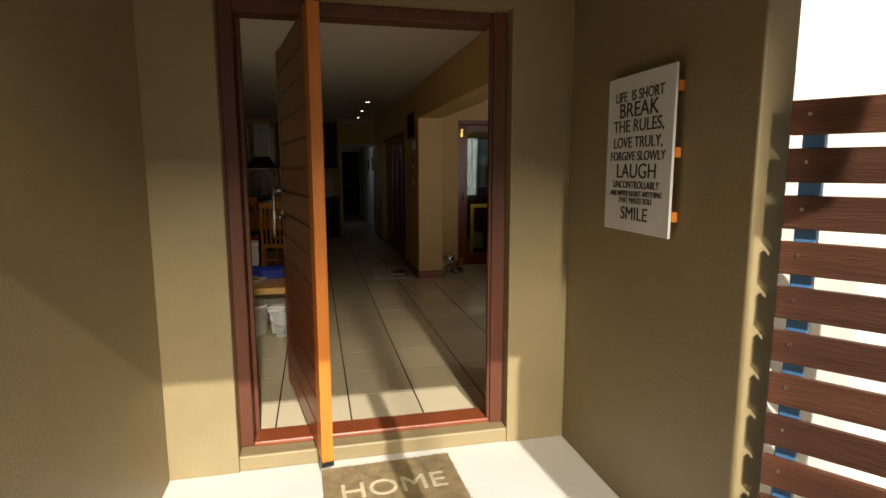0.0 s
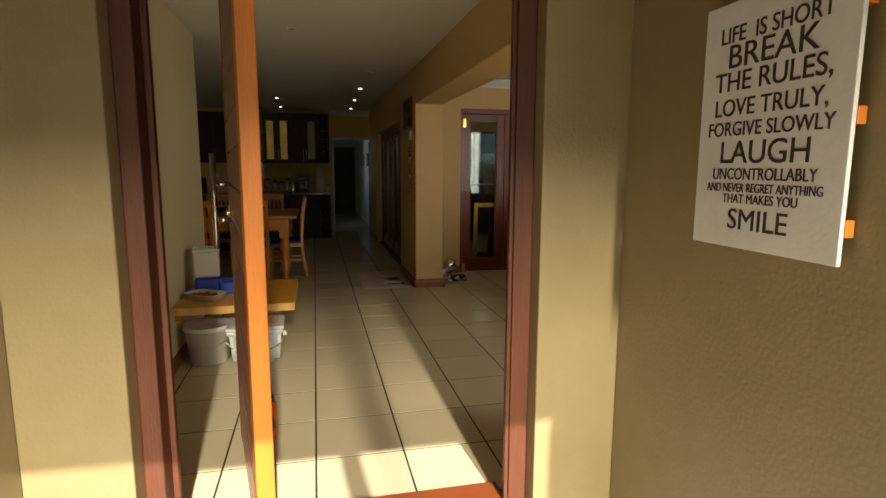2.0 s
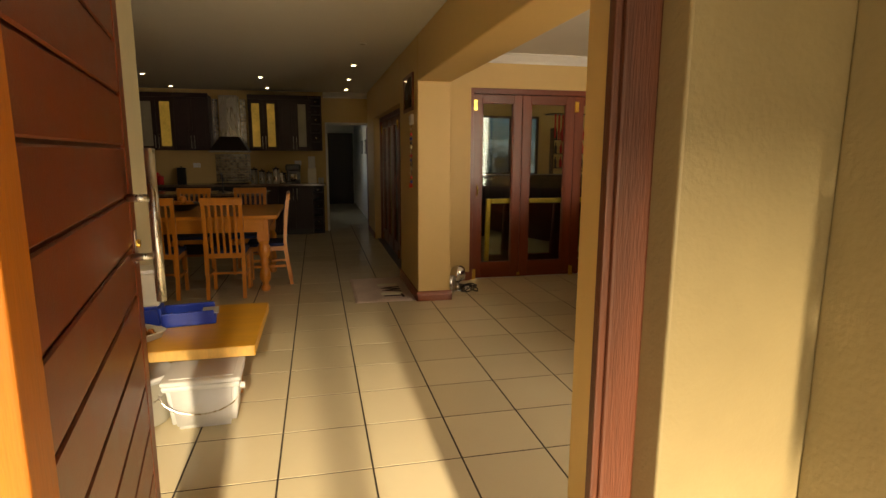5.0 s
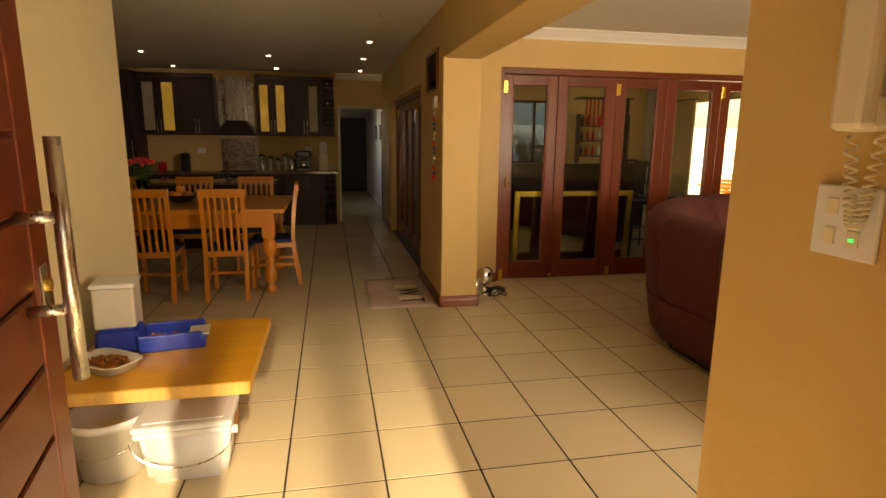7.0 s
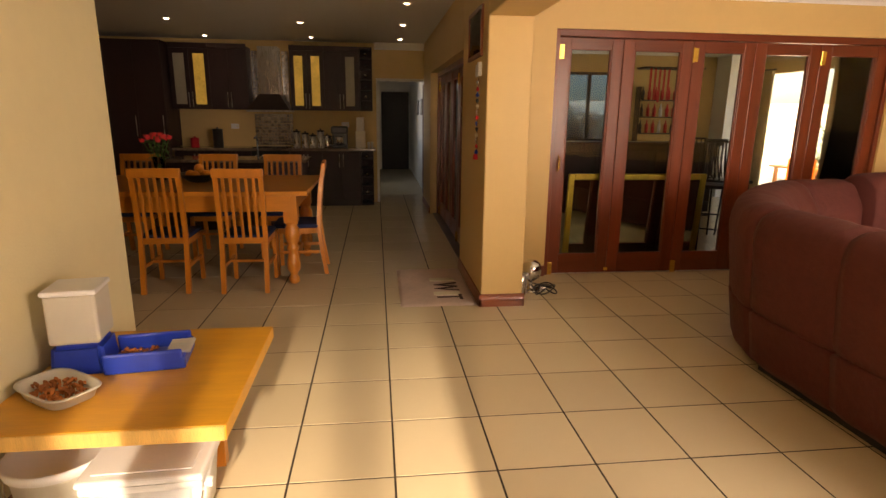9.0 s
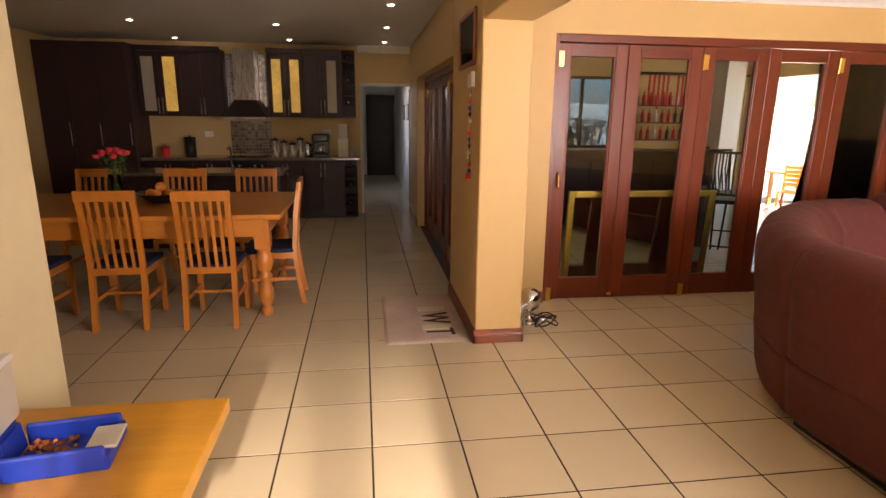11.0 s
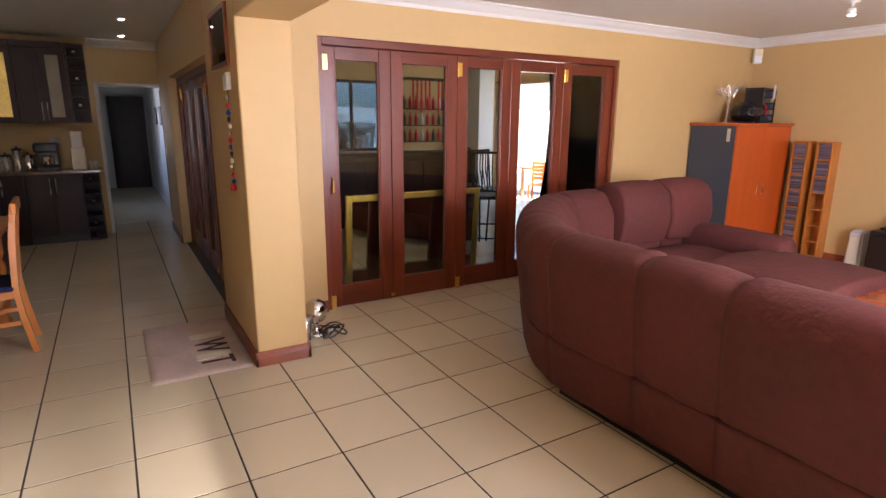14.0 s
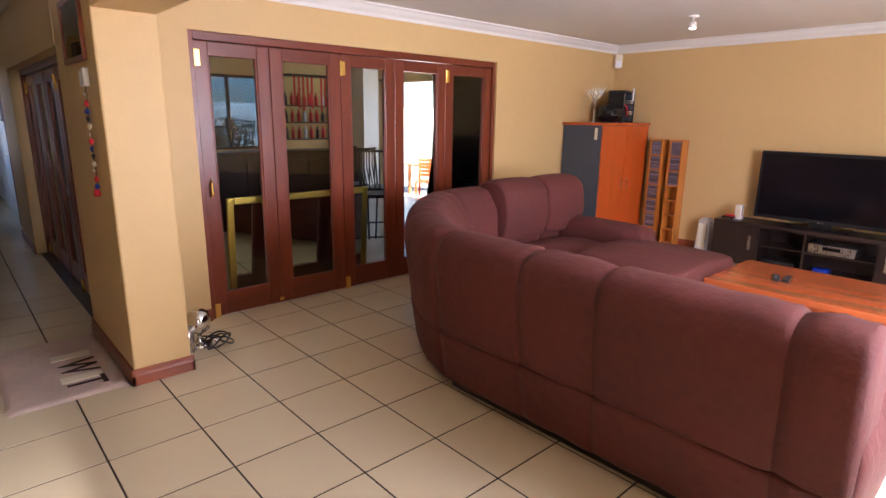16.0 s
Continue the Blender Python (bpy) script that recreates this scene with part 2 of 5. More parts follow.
def lathe(profile, seg=20, centre=(0, 0), bm=None):
    """A turned shape from (radius, z) pairs."""
    own = bm or bmesh.new()
    rings = []
    for r, z in profile:
        rings.append([own.verts.new((centre[0] + max(r, 0.0005) * math.cos(2 * math.pi * i / seg), centre[1] + max(r, 0.0005) * math.sin(2 * math.pi * i / seg), z)) for i in range(seg)])
    for a, b in zip(rings, rings[1:]):
        for i in range(seg):
            own.faces.new((a[i], a[(i + 1) % seg], b[(i + 1) % seg], b[i]))
    own.faces.new(rings[0][::-1])
    own.faces.new(rings[-1])
    return own


def tube(points, r, seg=8, bm=None):
    """A round bar through points."""
    own = bm or bmesh.new()
    pts = [Vector(p) for p in points]
    rings = []
    for i, p in enumerate(pts):
        d = (pts[min(i + 1, len(pts) - 1)] - pts[max(i - 1, 0)]).normalized()
        s = d.cross(Vector((0, 0, 1)) if abs(d.z) < 0.9 else Vector((1, 0, 0))).normalized()
        u = d.cross(s)
        rings.append([own.verts.new(p + r * (math.cos(2 * math.pi * k / seg) * s + math.sin(2 * math.pi * k / seg) * u)) for k in range(seg)])
    for a, b in zip(rings, rings[1:]):
        for k in range(seg):
            own.faces.new((a[k], a[(k + 1) % seg], b[(k + 1) % seg], b[k]))
    own.faces.new(rings[0])
    own.faces.new(rings[-1][::-1])
    bmesh.ops.recalc_face_normals(own, faces=own.faces[:])
    return own


def structure(name, bm, material, label):
    return tagged(part(name, bm, material), label, name.split("_")[0], kind="structure")


def extrude_profile(prof, y0, y1, axis="y"):
    """A moulding: (across, z) profile drawn out along an axis."""
    bm = bmesh.new()
    ends = []
    for s in (y0, y1):
        ends.append([bm.verts.new((a, s, z) if axis == "y" else (s, a, z)) for a, z in prof])
    k = len(prof)
    for i in range(k):
        bm.faces.new((ends[0][i], ends[0][(i + 1) % k], ends[1][(i + 1) % k], ends[1][i]))
    bm.faces.new(ends[0])
    bm.faces.new(ends[1][::-1])
    bmesh.ops.recalc_face_normals(bm, faces=bm.faces[:])
    return bm


def lettering(name, body, size, m, material, parent, depth=0.001):
    c = bpy.data.curves.new(name, "FONT")
    c.body, c.size, c.extrude, c.align_x, c.align_y = body, size, depth, "CENTER", "CENTER"
    tmp = bpy.data.objects.new("tmp_text", c)
    me = bpy.data.meshes.new_from_object(tmp)
    bpy.data.objects.remove(tmp)
    me.materials.clear()
    me.materials.append(M[material])
    ob = new(name, me)
    ob.parent = parent
    ob.matrix_local = m
    return ob


H = 2.56  # ceiling height
TILE = 0.435

# ---- the large structure ----
bm = box((-4.45, 1.05, 0), (-4.3, 7.6, H))
structure("wall_dining_west", bm, "wall", "ochre painted wall of the dining room")
structure("wall_hall_west", box((-1.56, -2.13, 0), (-1.4, 1.05, H)), "cream", "cream painted entrance hall wall ending at a corner")
structure("wall_dining_south", box((-4.45, 0.9, 0), (-1.56, 1.04, H)), "cream", "cream painted wall behind the dining area")
bm = box((-4.3, 7.45, 0), (-0.04, 7.6, H))
box((-0.04, 7.45, 2.02), (0.8, 7.6, H), bm=bm)
box((0.8, 7.45, 0), (1.07, 7.6, H), bm=bm)
structure("wall_kitchen_north", bm, "wall", "ochre painted kitchen wall with a doorway")
bm = box((0.74, 2.05, 0), (1.07, 3.2, H), 0.012)
box((0.74, 3.2, 2.04), (1.07, 6.26, H), bm=bm)
box((0.74, 6.26, 0), (1.07, 7.45, H), bm=bm)
structure("wall_middle", bm, "wall", "ochre painted pillar and wall beside the hall")
structure("beam", box((0.742, -1.6, 2.14), (1.068, 2.046, H), 0.01), "wall", "ochre painted ceiling beam")
bm = box((1.07, 2.85, 0), (1.49, 3.1, H))
box((1.49, 2.85, 2.19), (4.73, 3.1, H), bm=bm)
box((4.73, 2.85, 0), (7.25, 3.1, H), bm=bm)
structure("wall_lounge_north", bm, "wall", "ochre painted lounge wall round folding doors")
structure("wall_lounge_east", box((7.1, -2.6, 0), (7.25, 2.85, H)), "wall", "ochre painted lounge wall behind the television")
# unseen south wall; its opening is placed to suit the fill lamp
bm = box((0.9, -2.75, 0), (2.2, -2.6, H))
box((2.2, -2.75, 0), (3.55, -2.6, 0.7), bm=bm)
box((2.2, -2.75, 2.3), (3.55, -2.6, H), bm=bm)
box((3.55, -2.75, 0), (7.25, -2.6, H), bm=bm)
structure("wall_lounge_south", bm, "wall", "unseen ochre lounge wall with an opening added for fill light")
structure("wall_entrance_return", box((0.64, -2.262, 0), (0.86, -1.6, H)), "wall", "ochre painted wall end beside the front door")
bm = box((-1.56, -2.164, 0), (-1.035, -2.13, H))
box((-1.035, -2.164, 2.3), (0.43, -2.13, H), bm=bm)
box((0.43, -2.262, 0), (0.64, -2.255, H), bm=bm)
structure("wall_entrance_inside", bm, "wall", "ochre painted inner face round the front door")
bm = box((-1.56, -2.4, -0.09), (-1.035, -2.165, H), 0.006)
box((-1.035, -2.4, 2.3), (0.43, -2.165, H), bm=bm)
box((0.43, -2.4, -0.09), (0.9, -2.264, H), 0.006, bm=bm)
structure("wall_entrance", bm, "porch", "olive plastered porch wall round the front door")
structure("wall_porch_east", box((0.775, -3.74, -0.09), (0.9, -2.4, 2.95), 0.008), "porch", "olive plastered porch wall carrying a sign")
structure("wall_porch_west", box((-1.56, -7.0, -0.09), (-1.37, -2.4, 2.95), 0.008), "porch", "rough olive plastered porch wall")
structure("porch_step", box((-1.035, -2.4, -0.085), (0.43, -2.2, 0.0), 0.01), "porch", "plastered step under the front door")
structure("ceiling", box((-4.45, -2.165, H), (7.25, 7.6, H + 0.15)), "ceil", "white painted ceiling")
# out of view; its edge sets the sun line on the walls
structure("ceiling_porch", box((-2.0, -6.05, 2.7), (1.05, -2.4, 2.85)), "timber_ceiling", "porch ceiling out of view, darkened to cut bounce light")
structure("ceiling_lounge_south", box((0.86, -2.75, H), (7.25, -2.165, H + 0.14)), "ceil", "white painted lounge ceiling")
# passage beyond the kitchen door
bm = box((-0.2, 7.6, 0), (-0.05, 9.1, H))
# gap from y 9.1 to 10 is added for the fill lamp
box((-0.2, 10.0, 0), (-0.05, 13.2, H), bm=bm)
box((-0.2, 9.1, 0), (-0.05, 10.0, 0.9), bm=bm)
box((-0.2, 9.1, 2.1), (-0.05, 10.0, H), bm=bm)
structure("wall_passage_west", bm, "white", "white passage wall")
structure("wall_passage_east", box((0.86, 7.6, 0), (1.0, 13.2, H)), "white", "white passage wall")
structure("wall_passage_end", box((-0.2, 13.2, 0), (1.0, 13.35, H)), "white", "passage end wall")
structure("ceiling_passage", box((-0.2, 7.6, 2.4), (1.0, 13.3, 2.5)), "ceil", "white passage ceiling")
# terrace room beyond the folding doors
bm = box((1.07, 8.2, 0), (2.6, 8.35, H))
box((2.6, 8.2, 0), (4.5, 8.35, 1.0), bm=bm)
box((2.6, 8.2, 2.25), (4.5, 8.35, H), bm=bm)
box((4.5, 8.2, 0), (7.25, 8.35, H), bm=bm)
structure("wall_terrace_north", bm, "wall", "ochre terrace room wall with wide openings")
bm = box((7.1, 3.1, 0), (7.25, 6.3, H))
box((7.1, 6.3, 2.25), (7.25, 8.0, H), bm=bm)
box((7.1, 8.0, 0), (7.25, 8.2, H), bm=bm)
structure("wall_terrace_east", bm, "wall", "ochre terrace room wall")
structure("wall_terrace_west", box((0.93, 7.6, 0), (1.07, 8.35, H)), "wall", "ochre terrace room wall")
structure("ceiling_terrace", box((1.07, 7.6, H), (7.25, 8.5, H + 0.14)), "ceil", "white terrace room ceiling")
# floors and ground
structure("floor", box((-4.45, -2.2, -0.12), (7.25, 8.35, -0.0018)), "grout", "dark grouted floor bed")
structure("floor_passage", box((-0.2, 8.35, -0.1), (1.0, 13.35, -0.004)), "tile", "tiled passage floor")
structure("pavement_porch", box((-1.6, -3.95, -0.2), (2.6, -2.38, -0.09)), "porch_floor", "pale porch floor in full sun")
# added dark ground out of view, keeps bounce off the porch walls
structure("pavement_drive", box((-1.6, -9.0, -0.2), (2.6, -3.95, -0.094)), "paving", "dark paving added out of view to cut porch bounce")
bm = bmesh.new()
bmesh.ops.create_grid(bm, x_segments=2, y_segments=2, size=400)
bm.transform(Matrix.Translation((0, 0, -0.25)))
structure("ground", bm, "ground", "paved ground round the house")

# cornices, skirtings
corn = [(0, H), (0, H - 0.1), (0.012, H - 0.1), (0.02, H - 0.075), (0.05, H - 0.05), (0.075, H - 0.02), (0.095, H - 0.014), (0.095, H)]
structure("cornice_north", extrude_profile([(2.85 - a, z) for a, z in corn], 1.07, 7.1, "x"), "white", "white moulded cornice")
structure("cornice_east", extrude_profile([(7.1 - a, z) for a, z in corn], -2.6, 2.84), "white", "white moulded cornice")
structure("cornice_kitchen", extrude_profile([(7.45 - a, z) for a, z in corn], -0.06, 0.74, "x"), "white", "white moulded cornice")
skp = [(0, 0), (0.016, 0), (0.016, 0.06), (0.012, 0.075), (0.012, 0.09), (0.004, 0.1), (0, 0.1)]


def skirt(at, side, s0, s1, axis):
    structure("baseboard", extrude_profile([(at + side * a, z) for a, z in skp], s0, s1, axis), "skirt", "red stained moulded wooden skirting")


skirt(-1.4, 1, -2.05, 1.05, "y")
skirt(0.74, -1, 2.034, 3.2, "y")
skirt(2.05, -1, 0.724, 1.086, "x")
skirt(1.07, 1, 2.034, 2.85, "y")
skirt(2.85, -1, 1.088, 1.49, "x")
skirt(2.85, -1, 4.73, 7.1, "x")
skirt(7.1, -1, -2.6, 2.83, "y")
skirt(0.74, -1, 6.26, 7.43, "y")
skirt(7.45, -1, 0.8, 0.724, "x")


# ---- front door and porch ----
def front_door_frame():
    t = thing("door_frame", "dark red varnished hardwood front door frame", "door frame", kind="structure")
    part("jamb", box((-1.035, -2.3, 0), (-0.967, -2.16, 2.3), 0.006), "frame", t)
    part("jamb", box((0.352, -2.32, 0), (0.43, -2.252, 2.3), 0.006), "frame", t)
    part("stop", box((-0.967, -2.2, 0.03), (-0.945, -2.165, 2.235), 0.004), "frame", t)
    part("stop", box((0.335, -2.312, 0.03), (0.352, -2.285, 2.235), 0.004), "frame", t)
    part("head", box((-0.967, -2.3, 2.235), (0.352, -2.16, 2.3), 0.006), "frame", t)
    part("sill", box((-0.967, -2.31, 0.0), (0.352, -2.15, 0.028), 0.008), "skirt", t, "worn sun-bleached wooden sill")
    part("hinge_plate", box((0.346, -2.28, 1.86), (0.351, -2.258, 1.98), 0.001), "steel", t)


front_door_frame()


def front_door():
    near, far = Vector((-0.585, -2.61, 0)), Vector((-0.795, -1.42, 0))
    d = far - near
    L = d.length
    t = thing("front_door", "open red-brown pivot door of horizontal planks", "door", Matrix.Translation(near) @ Matrix.Rotation(math.atan2(d.y, d.x), 4, "Z"))
    # local x runs along the leaf, y is its thickness
    part("core", box((0.02, -0.016, 0.035), (L - 0.02, 0.016, 2.215)), "mahog", t)
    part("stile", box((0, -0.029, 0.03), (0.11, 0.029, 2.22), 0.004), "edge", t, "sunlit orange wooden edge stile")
    part("stile", box((L - 0.1, -0.028, 0.03), (L, 0.028, 2.22), 0.004), "leaf", t)
    n, z0, z1 = 15, 0.035, 2.215
    h = (z1 - z0) / n
    for i in range(n):
        for s in (1, -1):
            a, b = (0.0165, 0.026) if s > 0 else (-0.026, -0.0165)
            part("plank", box((0.112, a, z0 + i * h + 0.004), (L - 0.102, b, z0 + (i + 1) * h - 0.004), 0.004, seg=1), "leaf", t)
    for s in (1, -1):
        hx = L - 0.16
        bar = part("handle", tube([(hx, s * 0.095, 1.04), (hx, s * 0.095, 1.485)], 0.014, 14), "steel", t, "brushed steel pull bar handle", True)
        for z in (1.175, 1.345):
            part("standoff", tube([(hx, s * 0.027, z), (hx, s * 0.09, z)], 0.011, 12), "steel", bar, smooth=True)
    for s in (1, -1):
        part("lock_plate", box((L - 0.08, s * 0.0285, 1.14), (L - 0.04, s * 0.032, 1.24), 0.001), "steel", t)
        part("key_cylinder", tube([(L - 0.06, s * 0.03, 1.2), (L - 0.06, s * 0.042, 1.2)], 0.012, 12), "brass", t)
    part("bottom_shoe", box((0.0, -0.031, 0.004), (0.07, 0.031, 0.03), 0.003), "black", t)


front_door()


def sign():
    t = thing("wall_sign", "whitewashed wooden sign with stencilled black motto", "sign", Matrix.Translation((0.745, -3.118, 1.54)) @ Matrix.Rotation(radians(-90), 4, "Z") @ Matrix.Rotation(radians(90), 4, "X"))
    part("board", box((-0.245, -0.335, 0), (0.245, 0.335, 0.012), 0.002), "sign", t)
    for y in (0.25, 0.0, -0.25):
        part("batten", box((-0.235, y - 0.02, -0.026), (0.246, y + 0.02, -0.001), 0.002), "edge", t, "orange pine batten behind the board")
    rows = [("LIFE  IS SHORT", 0.245, 0.062, 0.9), ("BREAK", 0.185, 0.09, 1.1), ("THE RULES,", 0.118, 0.075, 1.0), ("LOVE TRULY,", 0.048, 0.066, 0.95), ("FORGIVE SLOWLY", -0.01, 0.055, 0.92),
            ("LAUGH", -0.075, 0.088, 1.05), ("UNCONTROLLABLY", -0.133, 0.045, 0.85), ("AND NEVER REGRET ANYTHING", -0.17, 0.034, 0.78), ("THAT MAKES YOU", -0.2, 0.036, 0.85), ("SMILE", -0.258, 0.08, 1.05)]
    for body, y, size, w in rows:
        lettering("lettering", body, size, Matrix.Translation((0, y, 0.0135)) @ Matrix.Diagonal((w, 1, 1, 1)), "ink", t)


sign()


def welcome_mat():
    t = thing("doormat", "worn brown coir doormat with the word home", "doormat", pose(-0.27, -2.72, -0.09, 0, 0, 2))
    bm = box((-0.34, -0.24, 0.0), (0.34, 0.24, 0.018), 0.006)
    part("coir_pad", bm, "coir", t)
    lettering("lettering", "HOME", 0.19, pose(0, -0.01, 0.02), "coirtext", t, 0.0015)
    rng = random.Random(5)
    bm = bmesh.new()
    for _ in range(2600):
        x, y = rng.uniform(-0.345, 0.345), rng.uniform(-0.245, 0.245)
        a, h = rng.uniform(0, 6.28), rng.uniform(0.003, 0.008)
        dx, dy = 0.003 * math.cos(a), 0.003 * math.sin(a)
        bm.faces.new([bm.verts.new((x - dx, y - dy, 0.016)), bm.verts.new((x + dx, y + dy, 0.016)), bm.verts.new((x + rng.uniform(-.006, .006), y + rng.uniform(-.006, .006), 0.018 + h))])
    part("bristles", bm, "coir", t)


welcome_mat()


def gate():
    a, b = Vector((0.84, -3.8, 0)), Vector((1.5, -4.75, 0))
    d = b - a
    t = thing("slatted_gate", "open weathered brown timber slat gate", "gate", Matrix.Translation(a) @ Matrix.Rotation(math.atan2(d.y, d.x), 4, "Z"))
    L = d.length
    for i in range(12):
        z = 1.63 - i * 0.143
        part("slat", box((0, -0.028, z - 0.052), (L, -0.004, z + 0.052), 0.004), "gate", t)
        for sx in (0.05, L - 0.08):
            part("screw", tube([(sx, -0.028, z + 0.01), (sx, -0.0305, z + 0.01)], 0.006, 8), "steel", t)
    part("post", box((0.03, 0.0, -0.06), (0.09, 0.05, 1.68), 0.004), "bluepost", t, "blue painted steel upright")
    part("post", box((L - 0.12, 0.0, -0.06), (L - 0.06, 0.05, 1.68), 0.004), "bluepost", t, "blue painted steel upright")


gate()
structure("wall_yard", box((2.6, -9.0, -0.2), (2.8, -2.76, 3.0)), "plaster", "sunlit white plastered yard wall")
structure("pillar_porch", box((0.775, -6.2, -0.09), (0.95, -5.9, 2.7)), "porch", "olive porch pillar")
# unseen post, positioned so its shadow draws the dark line indoors
structure("post_porch", box((0.0, -6.04, -0.09), (0.09, -5.95, 2.7)), "gate", "unseen slim post added to cast a shadow line indoors")
structure("wall_yard_end", box((0.95, -3.45, -0.2), (2.59, -3.28, 3.0)), "plaster", "sunlit white plastered wall across the yard")
# unseen overhang, added only to block sun at the lounge opening
structure("eave_lounge", box((2.85, -5.2, 2.62), (7.6, -2.76, 2.7)), "white", "unseen overhang added to keep sun out of the lounge")
# unseen wall, added far behind the porch to return some light
structure("wall_street", box((-14, -19.2, -0.25), (14, -19.0, 2.0)), "plaster", "unseen pale wall added across the drive to bounce light")


# ---- entrance hall ----
def shelf():
    t = thing("bench_shelf", "low golden pine board shelf against the wall", "shelf")
    part("board", box((-1.398, -0.29, 0.392), (-0.57, 0.6, 0.45), 0.004), "shelf", t)
    part("front_edge", box((-1.396, -0.296, 0.394), (-0.575, -0.2905, 0.447), 0.002), "endgrain", t, "rough pale sawn edge")
    part("leg", box((-0.76, 0.14, 0), (-0.71, 0.19, 0.391), 0.004), "pine", t)
    part("leg", box((-0.95, 0.49, 0), (-0.9, 0.54, 0.391), 0.004), "pine", t)
    part("wall_cleat", box((-1.398, -0.2, 0.33), (-1.36, 0.55, 0.391), 0.003), "pine", t)


shelf()


def square_bucket(m):
    t = thing("plastic_bucket", "white rectangular plastic bucket with lid and wire handle", "bucket", m)
    bm = bmesh.new()
    bmesh.ops.create_cube(bm, size=1)
    for v in bm.verts:
        k = 1.0 if v.co.z > 0 else 0.86
        v.co = Vector((v.co.x * 0.37 * k, v.co.y * 0.3 * k, (v.co.z + 0.5) * 0.27))
    bmesh.ops.bevel(bm, geom=bm.edges[:], offset=0.03, segments=4, affect="EDGES")
    part("tub", bm, "plastic", t, smooth=True)
    part("rim", box((-0.195, -0.16, 0.235), (0.195, 0.16, 0.265), 0.012), "plastic", t)
    lid = part("lid", box((-0.2, -0.165, 0.266), (0.2, 0.165, 0.292), 0.012, seg=3), "plastic", t)
    part("lid_panel", box((-0.16, -0.125, 0.2925), (0.16, 0.125, 0.297), 0.002), "plastic", lid)
    part("wire_handle", tube([(0.205 * math.cos(a) * 0.98, -0.17 - 0.02 * math.sin(a), 0.235 - 0.12 * math.sin(a)) for a in [math.pi * i / 14 for i in range(15)]], 0.004, 6), "steel", t)
    part("lug", tube([(0.19, -0.1, 0.22), (0.215, -0.1, 0.22)], 0.018, 10), "plastic", t)
    return t


square_bucket(pose(-0.855, -0.17, 0, 0, 0, 2))


def round_bucket(m):
    t = thing("plastic_bucket", "round cloudy white plastic bucket with lid", "bucket", m)
    part("tub", lathe([(0.125, 0), (0.135, 0.01), (0.155, 0.24), (0.165, 0.245), (0.165, 0.262), (0.155, 0.264)], 32), "clear", t, smooth=True)
    part("lid", lathe([(0.171, 0.255), (0.173, 0.283), (0.166, 0.288), (0.155, 0.279), (0.02, 0.277)], 32), "plastic", t, smooth=True)
    part("wire_handle", tube([(0.172 * math.cos(a), -0.168 * math.sin(a) * 0.4 - 0.1 * math.sin(a), 0.24 - 0.1 * math.sin(a)) for a in [math.pi * i / 12 for i in range(13)]], 0.003, 6), "steel", t)
    return t


round_bucket(pose(-1.2, -0.12, 0))


def feeder():
    t = thing("pet_feeder", "blue pet feeder with cloudy hopper on the shelf", "pet feeder", pose(-1.22, 0.22, 0.45, 0, 0, -82))
    bm = bmesh.new()
    bmesh.ops.create_cube(bm, size=1)
    for v in bm.verts:
        k = 1 if v.co.z < 0 else 0.9
        v.co = Vector((v.co.x * 0.2 * k, v.co.y * 0.2 * k - 0.02, (v.co.z + 0.5) * 0.13))
    bmesh.ops.bevel(bm, geom=bm.edges[:], offset=0.02, segments=3, affect="EDGES")
    part("base", bm, "blue", t)
    bm = box((-0.11, 0.08, 0), (0.11, 0.36, 0.02), 0.01)
    for a, b in (((-0.115, 0.07, 0), (-0.095, 0.36, 0.085)), ((0.095, 0.07, 0), (0.115, 0.36, 0.085)), ((-0.115, 0.345, 0), (0.115, 0.37, 0.055))):
        box(a, b, 0.009, bm=bm)
    part("bowl", bm, "blue", t)
    part("bowl_insert", box((-0.07, 0.29, 0.05), (0.07, 0.385, 0.062), 0.005), "clear", t, "cream plastic lip")
    part("hopper", box((-0.09, -0.11, 0.13), (0.09, 0.07, 0.33), 0.012, seg=3), "clear", t)
    part("hopper_lid", box((-0.096, -0.116, 0.328), (0.096, 0.076, 0.35), 0.008, seg=3), "plastic", t)
    rng = random.Random(3)
    bm = bmesh.new()
    for _ in range(70):
        merge(bm, box((-0.006, -0.006, -0.004), (0.006, 0.006, 0.004)), Matrix.Translation((rng.uniform(-0.08, 0.08), rng.uniform(0.1, 0.25), 0.024 + rng.uniform(0, 0.012))) @ Matrix.Rotation(rng.uniform(0, 3), 4, (rng.random(), rng.random(), 1)))
    part("pellets", bm, "kibble", t)
    return t


feeder()


